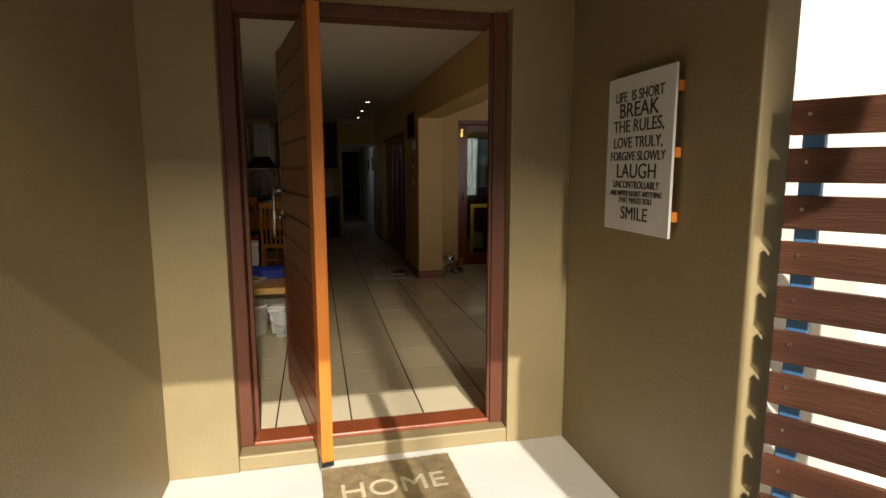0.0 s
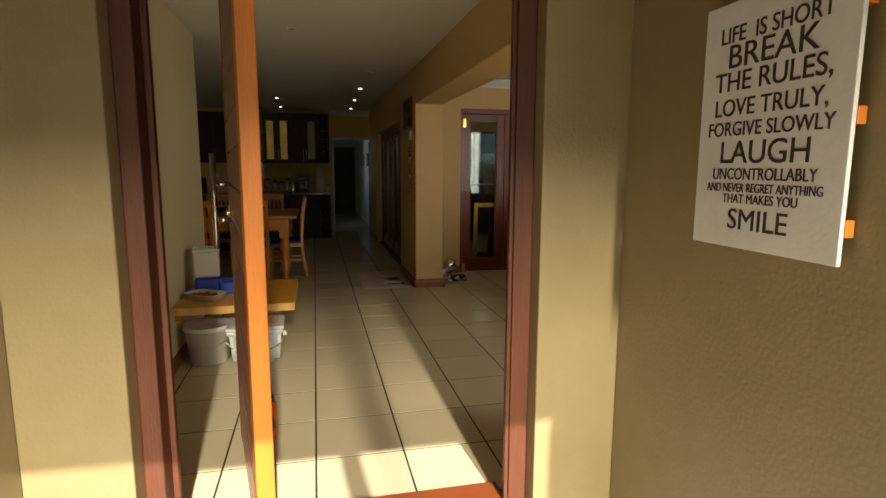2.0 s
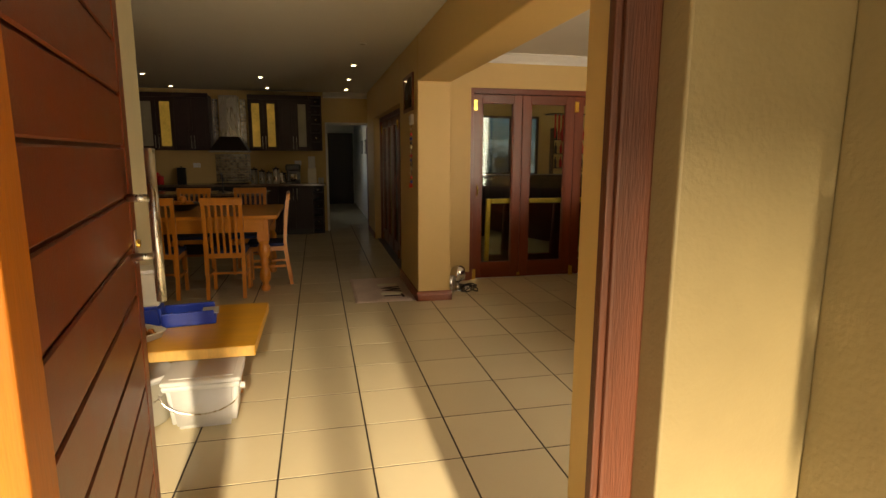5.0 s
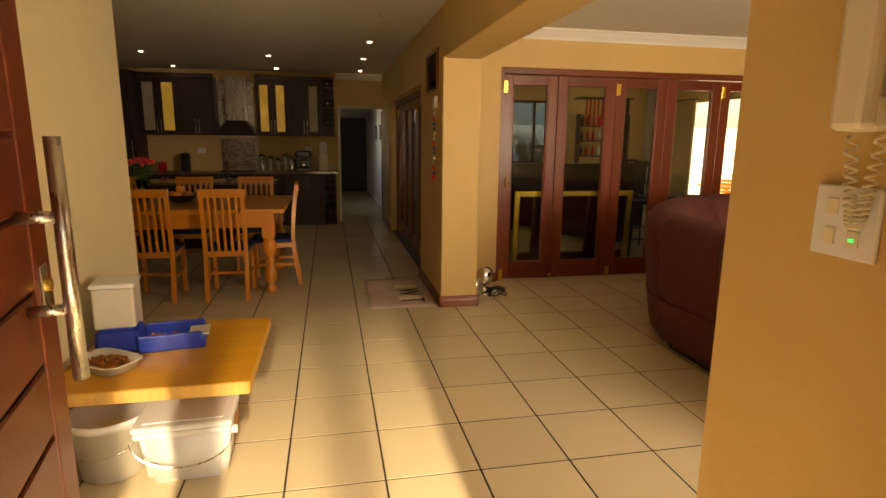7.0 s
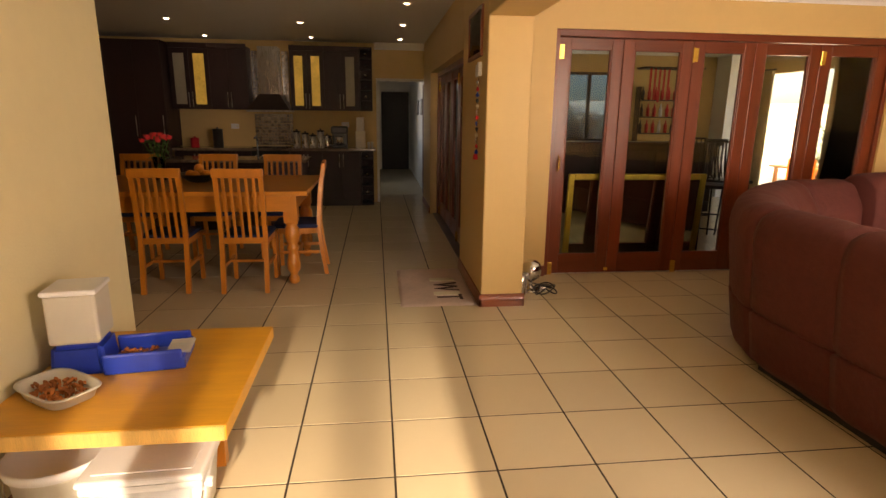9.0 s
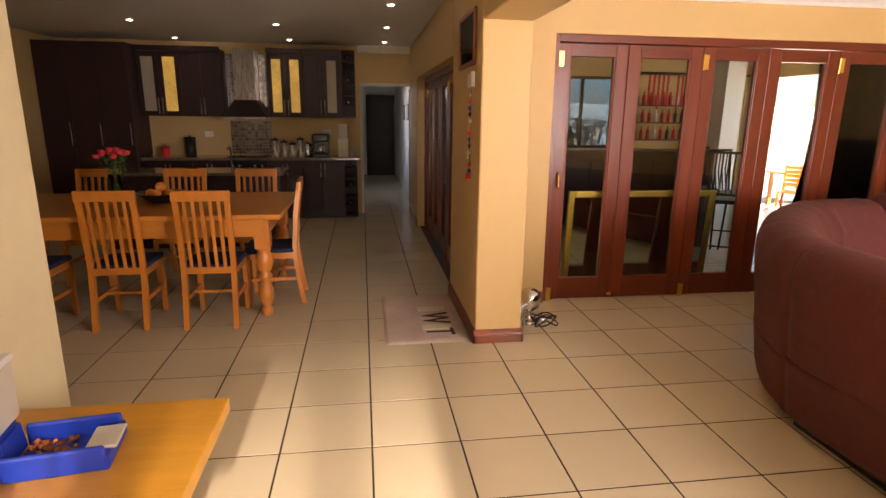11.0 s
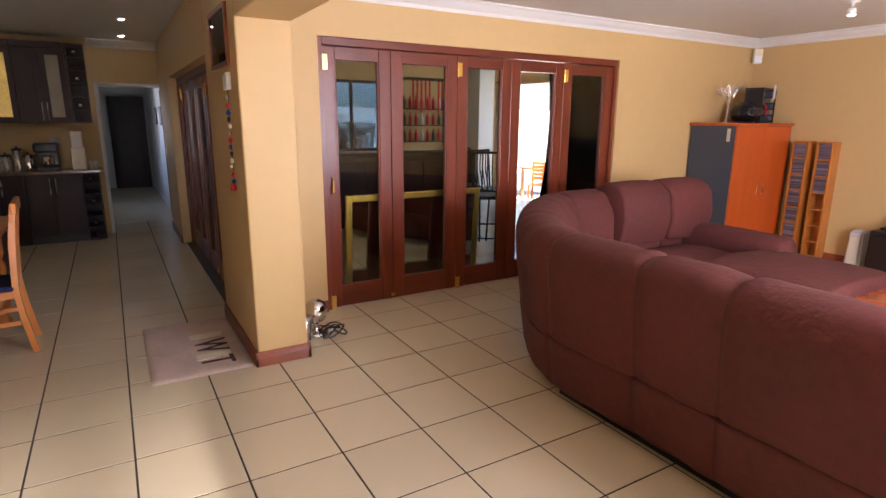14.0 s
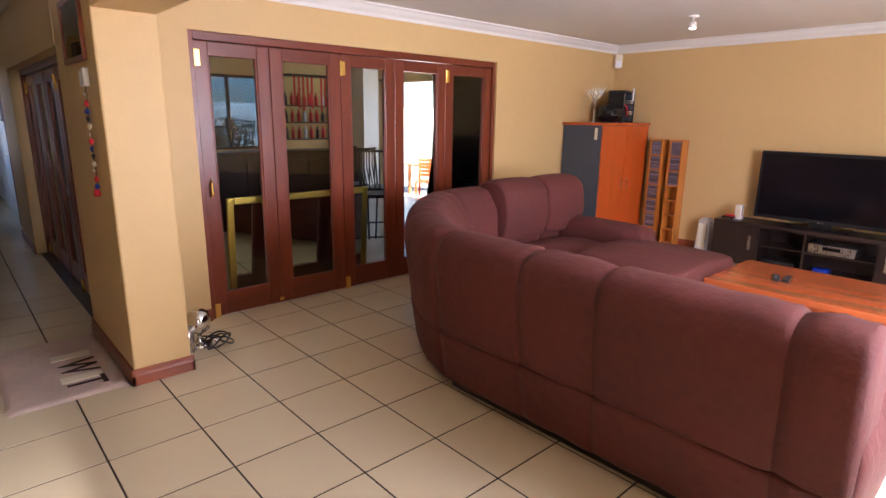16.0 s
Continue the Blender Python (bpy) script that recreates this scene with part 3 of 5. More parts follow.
def food_tub():
    t = thing("food_tub", "shallow clear plastic tub of brown pellets", "food tub", pose(-1.22, -0.03, 0.45, 0, 0, -35))
    bm = bmesh.new()
    rings = []
    for rx, ry, z in ((0.09, 0.085, 0.0), (0.1, 0.095, 0.004), (0.112, 0.107, 0.042), (0.122, 0.117, 0.044), (0.12, 0.115, 0.048), (0.108, 0.103, 0.046), (0.096, 0.091, 0.01)):
        ring = []
        for k in range(32):
            c, q = math.cos(2 * math.pi * k / 32), math.sin(2 * math.pi * k / 32)
            ring.append(bm.verts.new((rx * math.copysign(abs(c) ** 0.5, c), ry * math.copysign(abs(q) ** 0.5, q), z)))
        rings.append(ring)
    for a, b in zip(rings, rings[1:]):
        for k in range(32):
            bm.faces.new((a[k], a[(k + 1) % 32], b[(k + 1) % 32], b[k]))
    bm.faces.new(rings[0][::-1])
    bm.faces.new(rings[-1])
    part("tray", bm, "clear", t, smooth=True)
    rng = random.Random(4)
    bm = bmesh.new()
    for _ in range(160):
        a, r = rng.uniform(0, 6.28), 0.095 * math.sqrt(rng.random())
        merge(bm, box((-0.006, -0.006, -0.004), (0.006, 0.006, 0.004)), Matrix.Translation((r * math.cos(a), r * math.sin(a), 0.018 + rng.uniform(0, 0.012))) @ Matrix.Rotation(rng.uniform(0, 3), 4, (rng.random(), rng.random(), 1)))
    part("pellets", bm, "kibble", t)
    t.scale = (1.25, 0.85, 1)


food_tub()


def bottle():
    t = thing("drinks_flask", "orange flask with black cap standing on tiles", "flask", pose(-0.67, -1.42, 0))
    part("body", lathe([(0.03, 0), (0.037, 0.006), (0.037, 0.16), (0.03, 0.185), (0.02, 0.19)], 24), "orange", t, smooth=True)
    part("cap", lathe([(0.022, 0.186), (0.022, 0.215), (0.012, 0.222), (0.002, 0.222)], 20), "black", t, smooth=True)
    part("cap_loop", tube([(0.015 * math.cos(a), 0, 0.222 + 0.016 * math.sin(a)) for a in [math.pi * i / 8 for i in range(9)]], 0.004, 6), "black", t)
    for k in range(3):
        part("marking", box((0.012 + 0.006 * k, -0.0385 + 0.003 * k, 0.05), (0.015 + 0.006 * k, -0.034 + 0.003 * k, 0.13 - 0.02 * k)), "ink", t)


bottle()


def intercom():
    t = thing("intercom_handset", "cream plastic wall intercom handset with coiled cord", "intercom", pose(0.639, -1.93, 1.505))
    part("base_plate", box((-0.035, -0.05, 0.0), (0, 0.05, 0.24), 0.008), "beige", t)
    bm = box((-0.085, -0.03, 0.0), (-0.05, 0.03, 0.24), 0.012)
    box((-0.06, -0.03, 0.19), (-0.036, 0.03, 0.24), 0.008, bm=bm)
    box((-0.06, -0.03, 0.0), (-0.036, 0.03, 0.05), 0.008, bm=bm)
    part("receiver", bm, "beige", t)
    pts = []
    for i in range(160):
        u = i / 159
        z = -0.0 - 0.15 * math.sin(math.pi * u) ** 0.8
        y = 0.03 - 0.05 * u
        a = i * 1.1
        pts.append((-0.03 + 0.009 * math.cos(a), y + 0.009 * math.sin(a), z))
    part("coiled_cord", tube(pts, 0.0026, 5), "beige", t)


intercom()


def switch_plate():
    t = thing("light_switch", "white four-way light switch plate with green lamp", "light switch", pose(0.639, -1.888, 1.298))
    part("plate", box((-0.01, -0.06, 0), (0, 0.06, 0.12), 0.004), "plastic", t)
    for y in (-0.022, 0.022):
        for z in (0.035, 0.085):
            part("rocker", box((-0.014, y - 0.011, z - 0.014), (-0.0102, y + 0.011, z + 0.014), 0.002), "beige", t)
    part("indicator", box((-0.0155, -0.027, 0.03), (-0.0142, -0.017, 0.036)), "led", t)


switch_plate()


# ---- pillar and hall ----
def picture():
    t = thing("framed_picture", "small framed picture in red wood", "picture", pose(0.739, 2.52, 2.07))
    for a, b in (((-0.02, -0.29, -0.18), (0, -0.26, 0.18)), ((-0.02, 0.26, -0.18), (0, 0.29, 0.18)), ((-0.02, -0.259, 0.15), (0, 0.259, 0.18)), ((-0.02, -0.259, -0.18), (0, 0.259, -0.15))):
        part("frame_bar", box(a, b, 0.003), "skirt", t)
    part("print", box((-0.008, -0.258, -0.149), (-0.003, 0.258, 0.149)), "paper", t)
    part("pane", box((-0.012, -0.258, -0.149), (-0.0105, 0.258, 0.149)), "glass", t)


picture()


def key_hanger():
    t = thing("key_hanger", "strings of trinkets and keys hanging on the pillar", "key hanger", pose(0.739, 2.32, 1.75))
    part("sensor_box", box((-0.03, -0.07, 0.0), (0, -0.02, 0.1), 0.006), "plastic", t, "white plastic wall box")
    part("sensor_box", box((-0.02, 0.05, 0.0), (0, 0.11, 0.09), 0.006), "plastic", t, "white plastic wall box")
    part("cord", tube([(-0.012, 0, 0), (-0.014, 0.004, -0.25), (-0.012, 0, -0.58)], 0.0025, 5), "black", t)
    rng = random.Random(8)
    for i in range(13):
        z = -0.05 - i * 0.043
        part("trinket", lathe([(0.004, -0.018), (rng.uniform(0.008, 0.017), -0.006), (rng.uniform(0.008, 0.016), 0.008), (0.003, 0.018)], 9, (-0.018, rng.uniform(-0.012, 0.012))), ["chrome", "red", "blue", "black", "beige"][i % 5], t, smooth=True).location.z = z
    part("bell", lathe([(0.02, -0.025), (0.018, 0.0), (0.012, 0.018), (0.003, 0.022)], 12, (-0.022, 0)), "red", t, "red bell", True).location.z = -0.6


key_hanger()


def rug():
    t = thing("bath_rug", "pale pink tufted rug with dark letters", "rug", pose(0.42, 2.6, 0, 0, 0, 0))
    rng = random.Random(6)
    bm = bmesh.new()
    bmesh.ops.create_grid(bm, x_segments=30, y_segments=50, size=0.5)
    for v in bm.verts:
        e = max(abs(v.co.x), abs(v.co.y)) > 0.495
        v.co = Vector((v.co.x * 0.6 + (rng.uniform(-.006, .006) if e else 0), v.co.y * 1.05 + (rng.uniform(-.006, .006) if e else 0), 0.002 if e else 0.016 + rng.uniform(-0.004, 0.004)))
    part("rug_base", bm, "rug", t, smooth=True)
    for body, y in (("W", -0.12), ("T", -0.4)):
        lettering("lettering", body, 0.3, pose(0.09, y + 0.04, 0.0215, 0, 0, -90) @ Matrix.Diagonal((0.75, 1, 1, 1)), "rugink", t, 0.002)
    for y in (0.14, -0.26):
        part("band", box((-0.02, y - 0.045, 0.015), (0.2, y + 0.045, 0.0225), 0.003), "beige", t, "faint pale band")


rug()


def chrome_lamp():
    t = thing("desk_lamp", "small chrome lamp with tangled cable on the floor", "lamp", pose(1.24, 2.4, 0))
    part("base", lathe([(0.075, 0), (0.08, 0.01), (0.06, 0.025), (0.02, 0.03), (0.016, 0.09), (0.03, 0.1)], 24), "chrome", t, smooth=True)
    part("shade", lathe([(0.02, 0.09), (0.075, 0.13), (0.085, 0.19), (0.07, 0.25), (0.035, 0.275), (0.005, 0.28)], 24), "chrome", t, smooth=True)
    part("drum", lathe([(0.05, 0), (0.05, 0.16), (0.03, 0.17)], 20, (-0.1, -0.05)), "steel", t, smooth=True)
    pts = [(0.1 + 0.09 * math.cos(a * 1.3), -0.05 + 0.08 * math.sin(a), 0.012 + 0.03 * (1 + math.sin(a * 2.1))) for a in [i * 0.25 for i in range(75)]]
    part("cable", tube(pts, 0.006, 6), "black", t)
    part("plug", box((0.06, -0.1, 0.02), (0.11, -0.06, 0.06), 0.008), "steel", t)


chrome_lamp()


# ---- folding doors ----
def glazed_leaf(m, w, h, name="folding_door", hinges=(True, False), handle=False, lab="mahogany folding door leaf with one tall glass pane"):
    t = thing(name, lab, "folding door", m, "row of folding doors")
    st = 0.105
    part("stile", box((0.002, -0.022, 0.01), (st, 0.022, h), 0.005), "mahog", t)
    part("stile", box((w - st, -0.022, 0.01), (w - 0.002, 0.022, h), 0.005), "mahog", t)
    part("top_rail", box((st, -0.02, h - 0.1), (w - st, 0.02, h - 0.001), 0.004), "mahog_h", t)
    part("bottom_rail", box((st, -0.02, 0.011), (w - st, 0.02, 0.2), 0.004), "mahog_h", t)
    for a, b in (((st, -0.016, 0.2), (st + 0.014, 0.016, h - 0.1)), ((w - st - 0.014, -0.016, 0.2), (w - st, 0.016, h - 0.1))):
        part("glazing_bead", box(a, b, 0.004), "mahog", t)
    g = part("pane", box((st + 0.012, -0.003, 0.202), (w - st - 0.012, 0.003, h - 0.102)), "glass", t)
    g.visible_shadow = False
    if hinges[0]:
        for z in (h - 0.12, 0.06):
            hg = part("hinge", box((0.0, -0.036, z - 0.06), (0.045, -0.0225, z + 0.06), 0.003), "brass", t, "polished brass hinge")
            part("hinge_pin", tube([(0.0, -0.034, z - 0.065), (0.0, -0.034, z + 0.065)], 0.007, 8), "brass", hg)
    if handle:
        part("pull_handle", tube([(0.05, -0.022, 0.98), (0.05, -0.055, 1.0), (0.05, -0.055, 1.09), (0.05, -0.022, 1.11)], 0.009, 8), "brass", t, "brass pull handle")
    return t


def folding_doors():
    fr = thing("folding_door_frame", "mahogany frame of the folding doors", "door frame", kind="structure")
    part("jamb", box((1.49, 2.87, 0), (1.53, 2.98, 2.19), 0.004), "mahog", fr)
    part("jamb", box((4.69, 2.87, 0), (4.73, 2.98, 2.19), 0.004), "mahog", fr)
    part("head", box((1.53, 2.87, 2.13), (4.69, 2.98, 2.19), 0.004), "mahog_h", fr)
    part("track", box((1.53, 2.9, 0.0), (4.69, 2.96, 0.009), 0.002), "steel", fr)
    xs = [1.53, 2.115, 2.765, 3.36, 4.01, 4.69]
    for i in range(5):
        glazed_leaf(pose(xs[i], 2.915, 0), xs[i + 1] - xs[i], 2.125, hinges=(i % 2 == 0, False), handle=(i == 0))
    part("hinge", box((2.09, 2.885, 0.03), (2.13, 2.892, 0.06), 0.002), "brass", fr)


folding_doors()


def hall_folding_doors():
    fr = thing("folding_door_frame", "dark frame of the hall folding doors", "door frame", kind="structure")
    part("jamb", box((0.84, 3.2, 0), (0.95, 3.24, 2.04), 0.004), "mahog", fr)
    part("jamb", box((0.84, 6.22, 0), (0.95, 6.26, 2.04), 0.004), "mahog", fr)
    part("head", box((0.84, 3.24, 1.98), (0.95, 6.22, 2.04), 0.004), "mahog", fr)
    part("track", box((0.78, 3.2, 0.0), (1.0, 6.26, 0.008), 0.002), "blackwood", fr)
    for i in range(2):
        glazed_leaf(pose(0.9, 6.2 - i * 0.62, 0, 0, 0, -90), 0.6, 1.97, hinges=(i == 0, False))
    for i in range(2):
        glazed_leaf(pose(0.9, 4.94 - i * 0.6, 0, 0, 0, -90), 0.58, 1.97, hinges=(i == 1, False))


hall_folding_doors()


# ---- dining ----
def turned_leg(x, y, t, h):
    part("leg", lathe([(0.03, 0), (0.045, 0.015), (0.048, 0.05), (0.03, 0.075), (0.036, 0.1), (0.056, 0.13), (0.06, 0.19), (0.045, 0.25), (0.034, 0.29), (0.05, 0.31), (0.052, 0.33), (0.036, 0.35), (0.05, 0.38), (0.066, 0.43), (0.062, 0.49), (0.045, 0.52), (0.055, 0.535), (0.055, 0.55)], 20, (x, y)), "pine", t, smooth=True)
    part("leg_block", box((x - 0.058, y - 0.058, 0.55), (x + 0.058, y + 0.058, h), 0.004), "pine", t)


def dining_table():
    t = thing("dining_table", "large golden pine farmhouse table with turned legs", "dining table")
    part("tabletop", box((-3.05, 2.66, 0.79), (-0.63, 3.92, 0.832), 0.01, seg=3), "pine_h", t)
    part("apron", box((-2.9, 2.74, 0.65), (-0.78, 2.765, 0.789), 0.002), "pine_h", t)
    part("apron", box((-2.9, 3.81, 0.65), (-0.78, 3.835, 0.789), 0.002), "pine_h", t)
    part("apron", box((-0.775, 2.8, 0.65), (-0.75, 3.78, 0.789), 0.002), "pine", t)
    part("apron", box((-2.93, 2.8, 0.65), (-2.905, 3.78, 0.789), 0.002), "pine", t)
    for x in (-0.79, -2.89):
        for y in (2.8, 3.78):
            turned_leg(x, y, t, 0.789)


dining_table()


def dining_chair(m):
    """Faces +y; the back stands at y = 0."""
    t = thing("dining_chair", "golden pine slat-back dining chair with navy seat pad", "chair", m, "chairs round the table")
    for x in (-0.175, 0.175):
        bm = bmesh.new()
        prof = [(-0.06, 0.0), (-0.02, 0.25), (0.0, 0.45), (-0.02, 0.75), (-0.06, 1.02)]
        for i, (y, z) in enumerate(prof[:-1]):
            y2, z2 = prof[i + 1]
            v = [bm.verts.new((x + sx * 0.018, yy + sy * 0.018, zz)) for yy, zz in ((y, z), (y2, z2)) for sx, sy in ((-1, -1), (1, -1), (1, 1), (-1, 1))]
            for k in range(4):
                bm.faces.new((v[k], v[(k + 1) % 4], v[4 + (k + 1) % 4], v[4 + k]))
            if i == 0:
                bm.faces.new(v[3::-1])
            if i == 3:
                bm.faces.new(v[4:])
        bmesh.ops.remove_doubles(bm, verts=bm.verts[:], dist=0.0005)
        part("back_leg", bm, "pine", t)
        part("front_leg", box((x - 0.018, 0.36, 0), (x + 0.018, 0.396, 0.43), 0.004), "pine", t)
        part("side_stretcher", box((x - 0.009, -0.0, 0.2), (x + 0.009, 0.36, 0.23), 0.003), "pine", t)
        part("seat_rail", box((x - 0.01, 0.01, 0.39), (x + 0.01, 0.36, 0.44), 0.003), "pine", t)
    part("front_rail", box((-0.157, 0.37, 0.39), (0.157, 0.39, 0.44), 0.003), "pine", t)
    part("back_rail", box((-0.157, -0.01, 0.41), (0.157, 0.012, 0.46), 0.003), "pine", t)
    part("top_rail", box((-0.2, -0.078, 0.955), (0.2, -0.045, 1.03), 0.008, seg=2), "pine", t)
    for i in range(5):
        x = -0.118 + i * 0.059
        s = box((-0.012, -0.007, -0.255), (0.012, 0.007, 0.255), 0.003)
        s.transform(Matrix.Translation((x, -0.032, 0.708)) @ Matrix.Rotation(radians(6), 4, "X"))
        part("slat", s, "pine", t)
    part("cross_stretcher", box((-0.166, 0.17, 0.205), (0.166, 0.19, 0.228), 0.003), "pine", t)
    part("seat_pad", box((-0.195, 0.0, 0.442), (0.195, 0.4, 0.48), 0.014, seg=3), "navy", t, "navy blue fabric seat pad")
    return t


chair = dining_chair(pose(-1.15, 2.6, 0))
for x, y, a in ((-1.79, 2.63, 1), (-2.46, 2.6, -1)):
    copy_thing(chair, pose(x, y, 0, 0, 0, a))
for x, y, a in ((-1.05, 4.08, 180), (-1.72, 4.1, 179), (-2.5, 4.1, 181), ):
    copy_thing(chair, pose(x, y, 0, 0, 0, a))
copy_thing(chair, pose(-0.6, 3.25, 0, 0, 0, 93))
copy_thing(chair, pose(-3.2, 3.3, 0, 0, 0, -90))


def roses():
    t = thing("flower_vase", "glass vase of coral pink roses on the table", "vase of flowers", pose(-2.06, 3.45, 0.832))
    part("vase", lathe([(0.045, 0), (0.05, 0.01), (0.04, 0.1), (0.06, 0.22), (0.057, 0.222), (0.036, 0.1), (0.04, 0.02)], 20), "glass", t, smooth=True)
    rng = random.Random(11)
    for i in range(15):
        a, r = i * 2.4, 0.03 + 0.1 * math.sqrt(i / 15)
        c = Vector((r * math.cos(a), r * math.sin(a), 0.44 - r * 0.45 + rng.uniform(-0.02, 0.02)))
        st = part("stem", tube([(0.01 * math.cos(a), 0.01 * math.sin(a), 0.02), (c.x * 0.5, c.y * 0.5, 0.24), tuple(c)], 0.003, 5), "green", t)
        bm = bmesh.new()
        for k in range(11):
            b, rad = k * 2.4, 0.008 + 0.024 * k / 11
            p = [Vector((rad * math.cos(b + d) * s, rad * math.sin(b + d) * s, z)) for d, s, z in ((-0.7, 0.7, -0.016), (0.7, 0.7, -0.016), (0.6, 1.1, 0.016 - rad * 0.25), (0, 1.3, 0.024 - rad * 0.3), (-0.6, 1.1, 0.016 - rad * 0.25))]
            bm.faces.new([bm.verts.new(c + q) for q in p])
        part("rose", bm, "rose", t)
    bm = bmesh.new()
    for i in range(60):
        c = Vector((rng.gauss(0, 0.06), rng.gauss(0, 0.06), rng.uniform(0.2, 0.38)))
        u = Vector((rng.uniform(-1, 1), rng.uniform(-1, 1), rng.uniform(-0.4, 0.6))).normalized() * 0.04
        w = u.cross(Vector((0.3, 0.2, 1))).normalized() * 0.015
        bm.faces.new([bm.verts.new(q) for q in (c - u, c + w, c + u, c - w)])
    part("leaves", bm, "green", t)


roses()


def fruit_bowl():
    t = thing("fruit_bowl", "dark bowl of oranges on the dining table", "fruit bowl", pose(-1.68, 3.35, 0.832))
    part("bowl", lathe([(0.07, 0), (0.1, 0.01), (0.19, 0.075), (0.2, 0.08), (0.185, 0.078), (0.09, 0.02), (0.01, 0.018)], 28), "black", t, smooth=True)
    rng = random.Random(2)
    for i, (x, y, z) in enumerate(((-0.08, 0, 0.07), (0.02, 0.05, 0.07), (0.08, -0.03, 0.07), (-0.02, -0.07, 0.07), (0, 0, 0.125))):
        bm = bmesh.new()
        bmesh.ops.create_icosphere(bm, subdivisions=3, radius=0.043)
        bm.transform(Matrix.Translation((x, y, z)) @ Matrix.Diagonal((1, 1, 0.92, 1)))
        part("orange", bm, "fruit", t, smooth=True)


fruit_bowl()


# ---- kitchen ----
def bar_handle(x, y, z0, z1, parent):
    part("handle", tube([(x, y - 0.02, z0), (x, y - 0.02, z1)], 0.006, 8), "steel", parent, "brushed steel bar handle", True)


def upper_unit(x0, x1, glazed):
    t = thing("wall_cabinet", "dark wood wall cabinet" + (" with lit frosted glass doors" if any(glazed) else " with solid doors"), "cabinet", None, "kitchen wall cabinets")
    y0 = 7.12
    part("carcass", box((x0, y0 + 0.022, 1.5), (x1, 7.448, 2.43)), "kit", t)
    w = (x1 - x0) / 2
    for k in range(2):
        a, b = x0 + k * w + 0.002, x0 + (k + 1) * w - 0.002
        f = 0.062
        if glazed[k]:
            d = part("door", box((a, y0, 1.505), (a + f, y0 + 0.02, 2.38), 0.002), "kit", t)
            part("stile", box((b - f, y0, 1.505), (b, y0 + 0.02, 2.38), 0.002), "kit", d)
            part("rail", box((a + f, y0, 1.505), (b - f, y0 + 0.02, 1.57), 0.002), "kit", d)
            part("rail", box((a + f, y0, 2.31), (b - f, y0 + 0.02, 2.38), 0.002), "kit", d)
            part("pane", box((a + f, y0 + 0.008, 1.57), (b - f, y0 + 0.014, 2.31)), "frost_glow" if glazed[k] == 2 else "frost", d, "frosted glass")
        else:
            d = part("door", box((a, y0, 1.505), (b, y0 + 0.02, 2.38), 0.002), "kit", t)
            part("raised_panel", box((a + f, y0 - 0.006, 1.58), (b - f, y0 - 0.0005, 2.3), 0.004), "kit", d)
        bar_handle(b - 0.025 if k == 0 else a + 0.025, y0, 1.53, 1.75, t)
    part("cornice", box((x0, y0 - 0.03, 2.385), (x1, y0 + 0.021, 2.46), 0.008), "kit", t)


# pane itself emits, with uneven tone, standing in for lamps inside the cabinets
_fl = mat("glowing_frosted_glass", (0.5, 0.36, 0.1), 0.35, vary=0.55, scale=14, bump=0.3)
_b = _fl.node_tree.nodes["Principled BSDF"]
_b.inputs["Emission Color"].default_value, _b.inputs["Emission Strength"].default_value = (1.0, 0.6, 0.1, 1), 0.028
M["frost_glow"] = _fl
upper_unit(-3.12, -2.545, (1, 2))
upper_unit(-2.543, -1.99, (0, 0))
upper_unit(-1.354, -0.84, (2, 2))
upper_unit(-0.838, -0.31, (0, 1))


def wine_rack(x0, x1, z0, z1, y0, n, lab):
    t = thing("wine_rack", lab, "wine rack", None, "kitchen wine racks")
    part("side", box((x0, y0, z0), (x0 + 0.018, 7.448, z1)), "kit", t)
    part("side", box((x1 - 0.018, y0, z0), (x1, 7.448, z1)), "kit", t)
    part("back", box((x0 + 0.018, 7.42, z0), (x1 - 0.018, 7.447, z1)), "kit", t)
    h = (z1 - z0) / n
    for i in range(n + 1):
        part("shelf", box((x0 + 0.018, y0, min(z0 + i * h, z1 - 0.018)), (x1 - 0.018, 7.419, min(z0 + i * h, z1 - 0.018) + 0.018)), "kit", t)
    for i in range(n):
        part("bottle", tube([((x0 + x1) / 2, y0 + 0.02, z0 + i * h + 0.062), ((x0 + x1) / 2, y0 + 0.1, z0 + i * h + 0.062), ((x0 + x1) / 2, y0 + 0.12, z0 + i * h + 0.062)], 0.017 + 0.014 * (i % 2), 10), "chrome" if i % 2 else "black", t, "bottle lying in the rack", True)


wine_rack(-0.308, -0.1, 1.5, 2.46, 7.12, 6, "dark wood wine rack beside the wall cabinets")


def base_unit(x0, x1, y0=6.99, y1=7.44, doors=2):
    t = thing("base_cabinet", "dark wood kitchen base cabinet", "cabinet", None, "kitchen base cabinets")
    part("carcass", box((x0, y0 + 0.022, 0.1), (x1, y1, 0.88)), "kit", t)
    part("plinth", box((x0, y0 + 0.06, 0.0), (x1, y1 - 0.05, 0.1)), "blackwood", t)
    w = (x1 - x0) / doors
    for k in range(doors):
        a, b = x0 + k * w + 0.002, x0 + (k + 1) * w - 0.002
        d = part("door", box((a, y0, 0.105), (b, y0 + 0.02, 0.875), 0.003), "kit", t)
        bar_handle(b - 0.03 if k % 2 == 0 else a + 0.03, y0, 0.63, 0.83, d)


for a, b in ((-3.12, -2.45), (-2.448, -1.98), (-1.4, -0.9), (-0.898, -0.31)):
    base_unit(a, b)
wine_rack(-0.308, -0.1, 0.02, 0.88, 6.99, 6, "dark wood wine rack at the end of the counter")


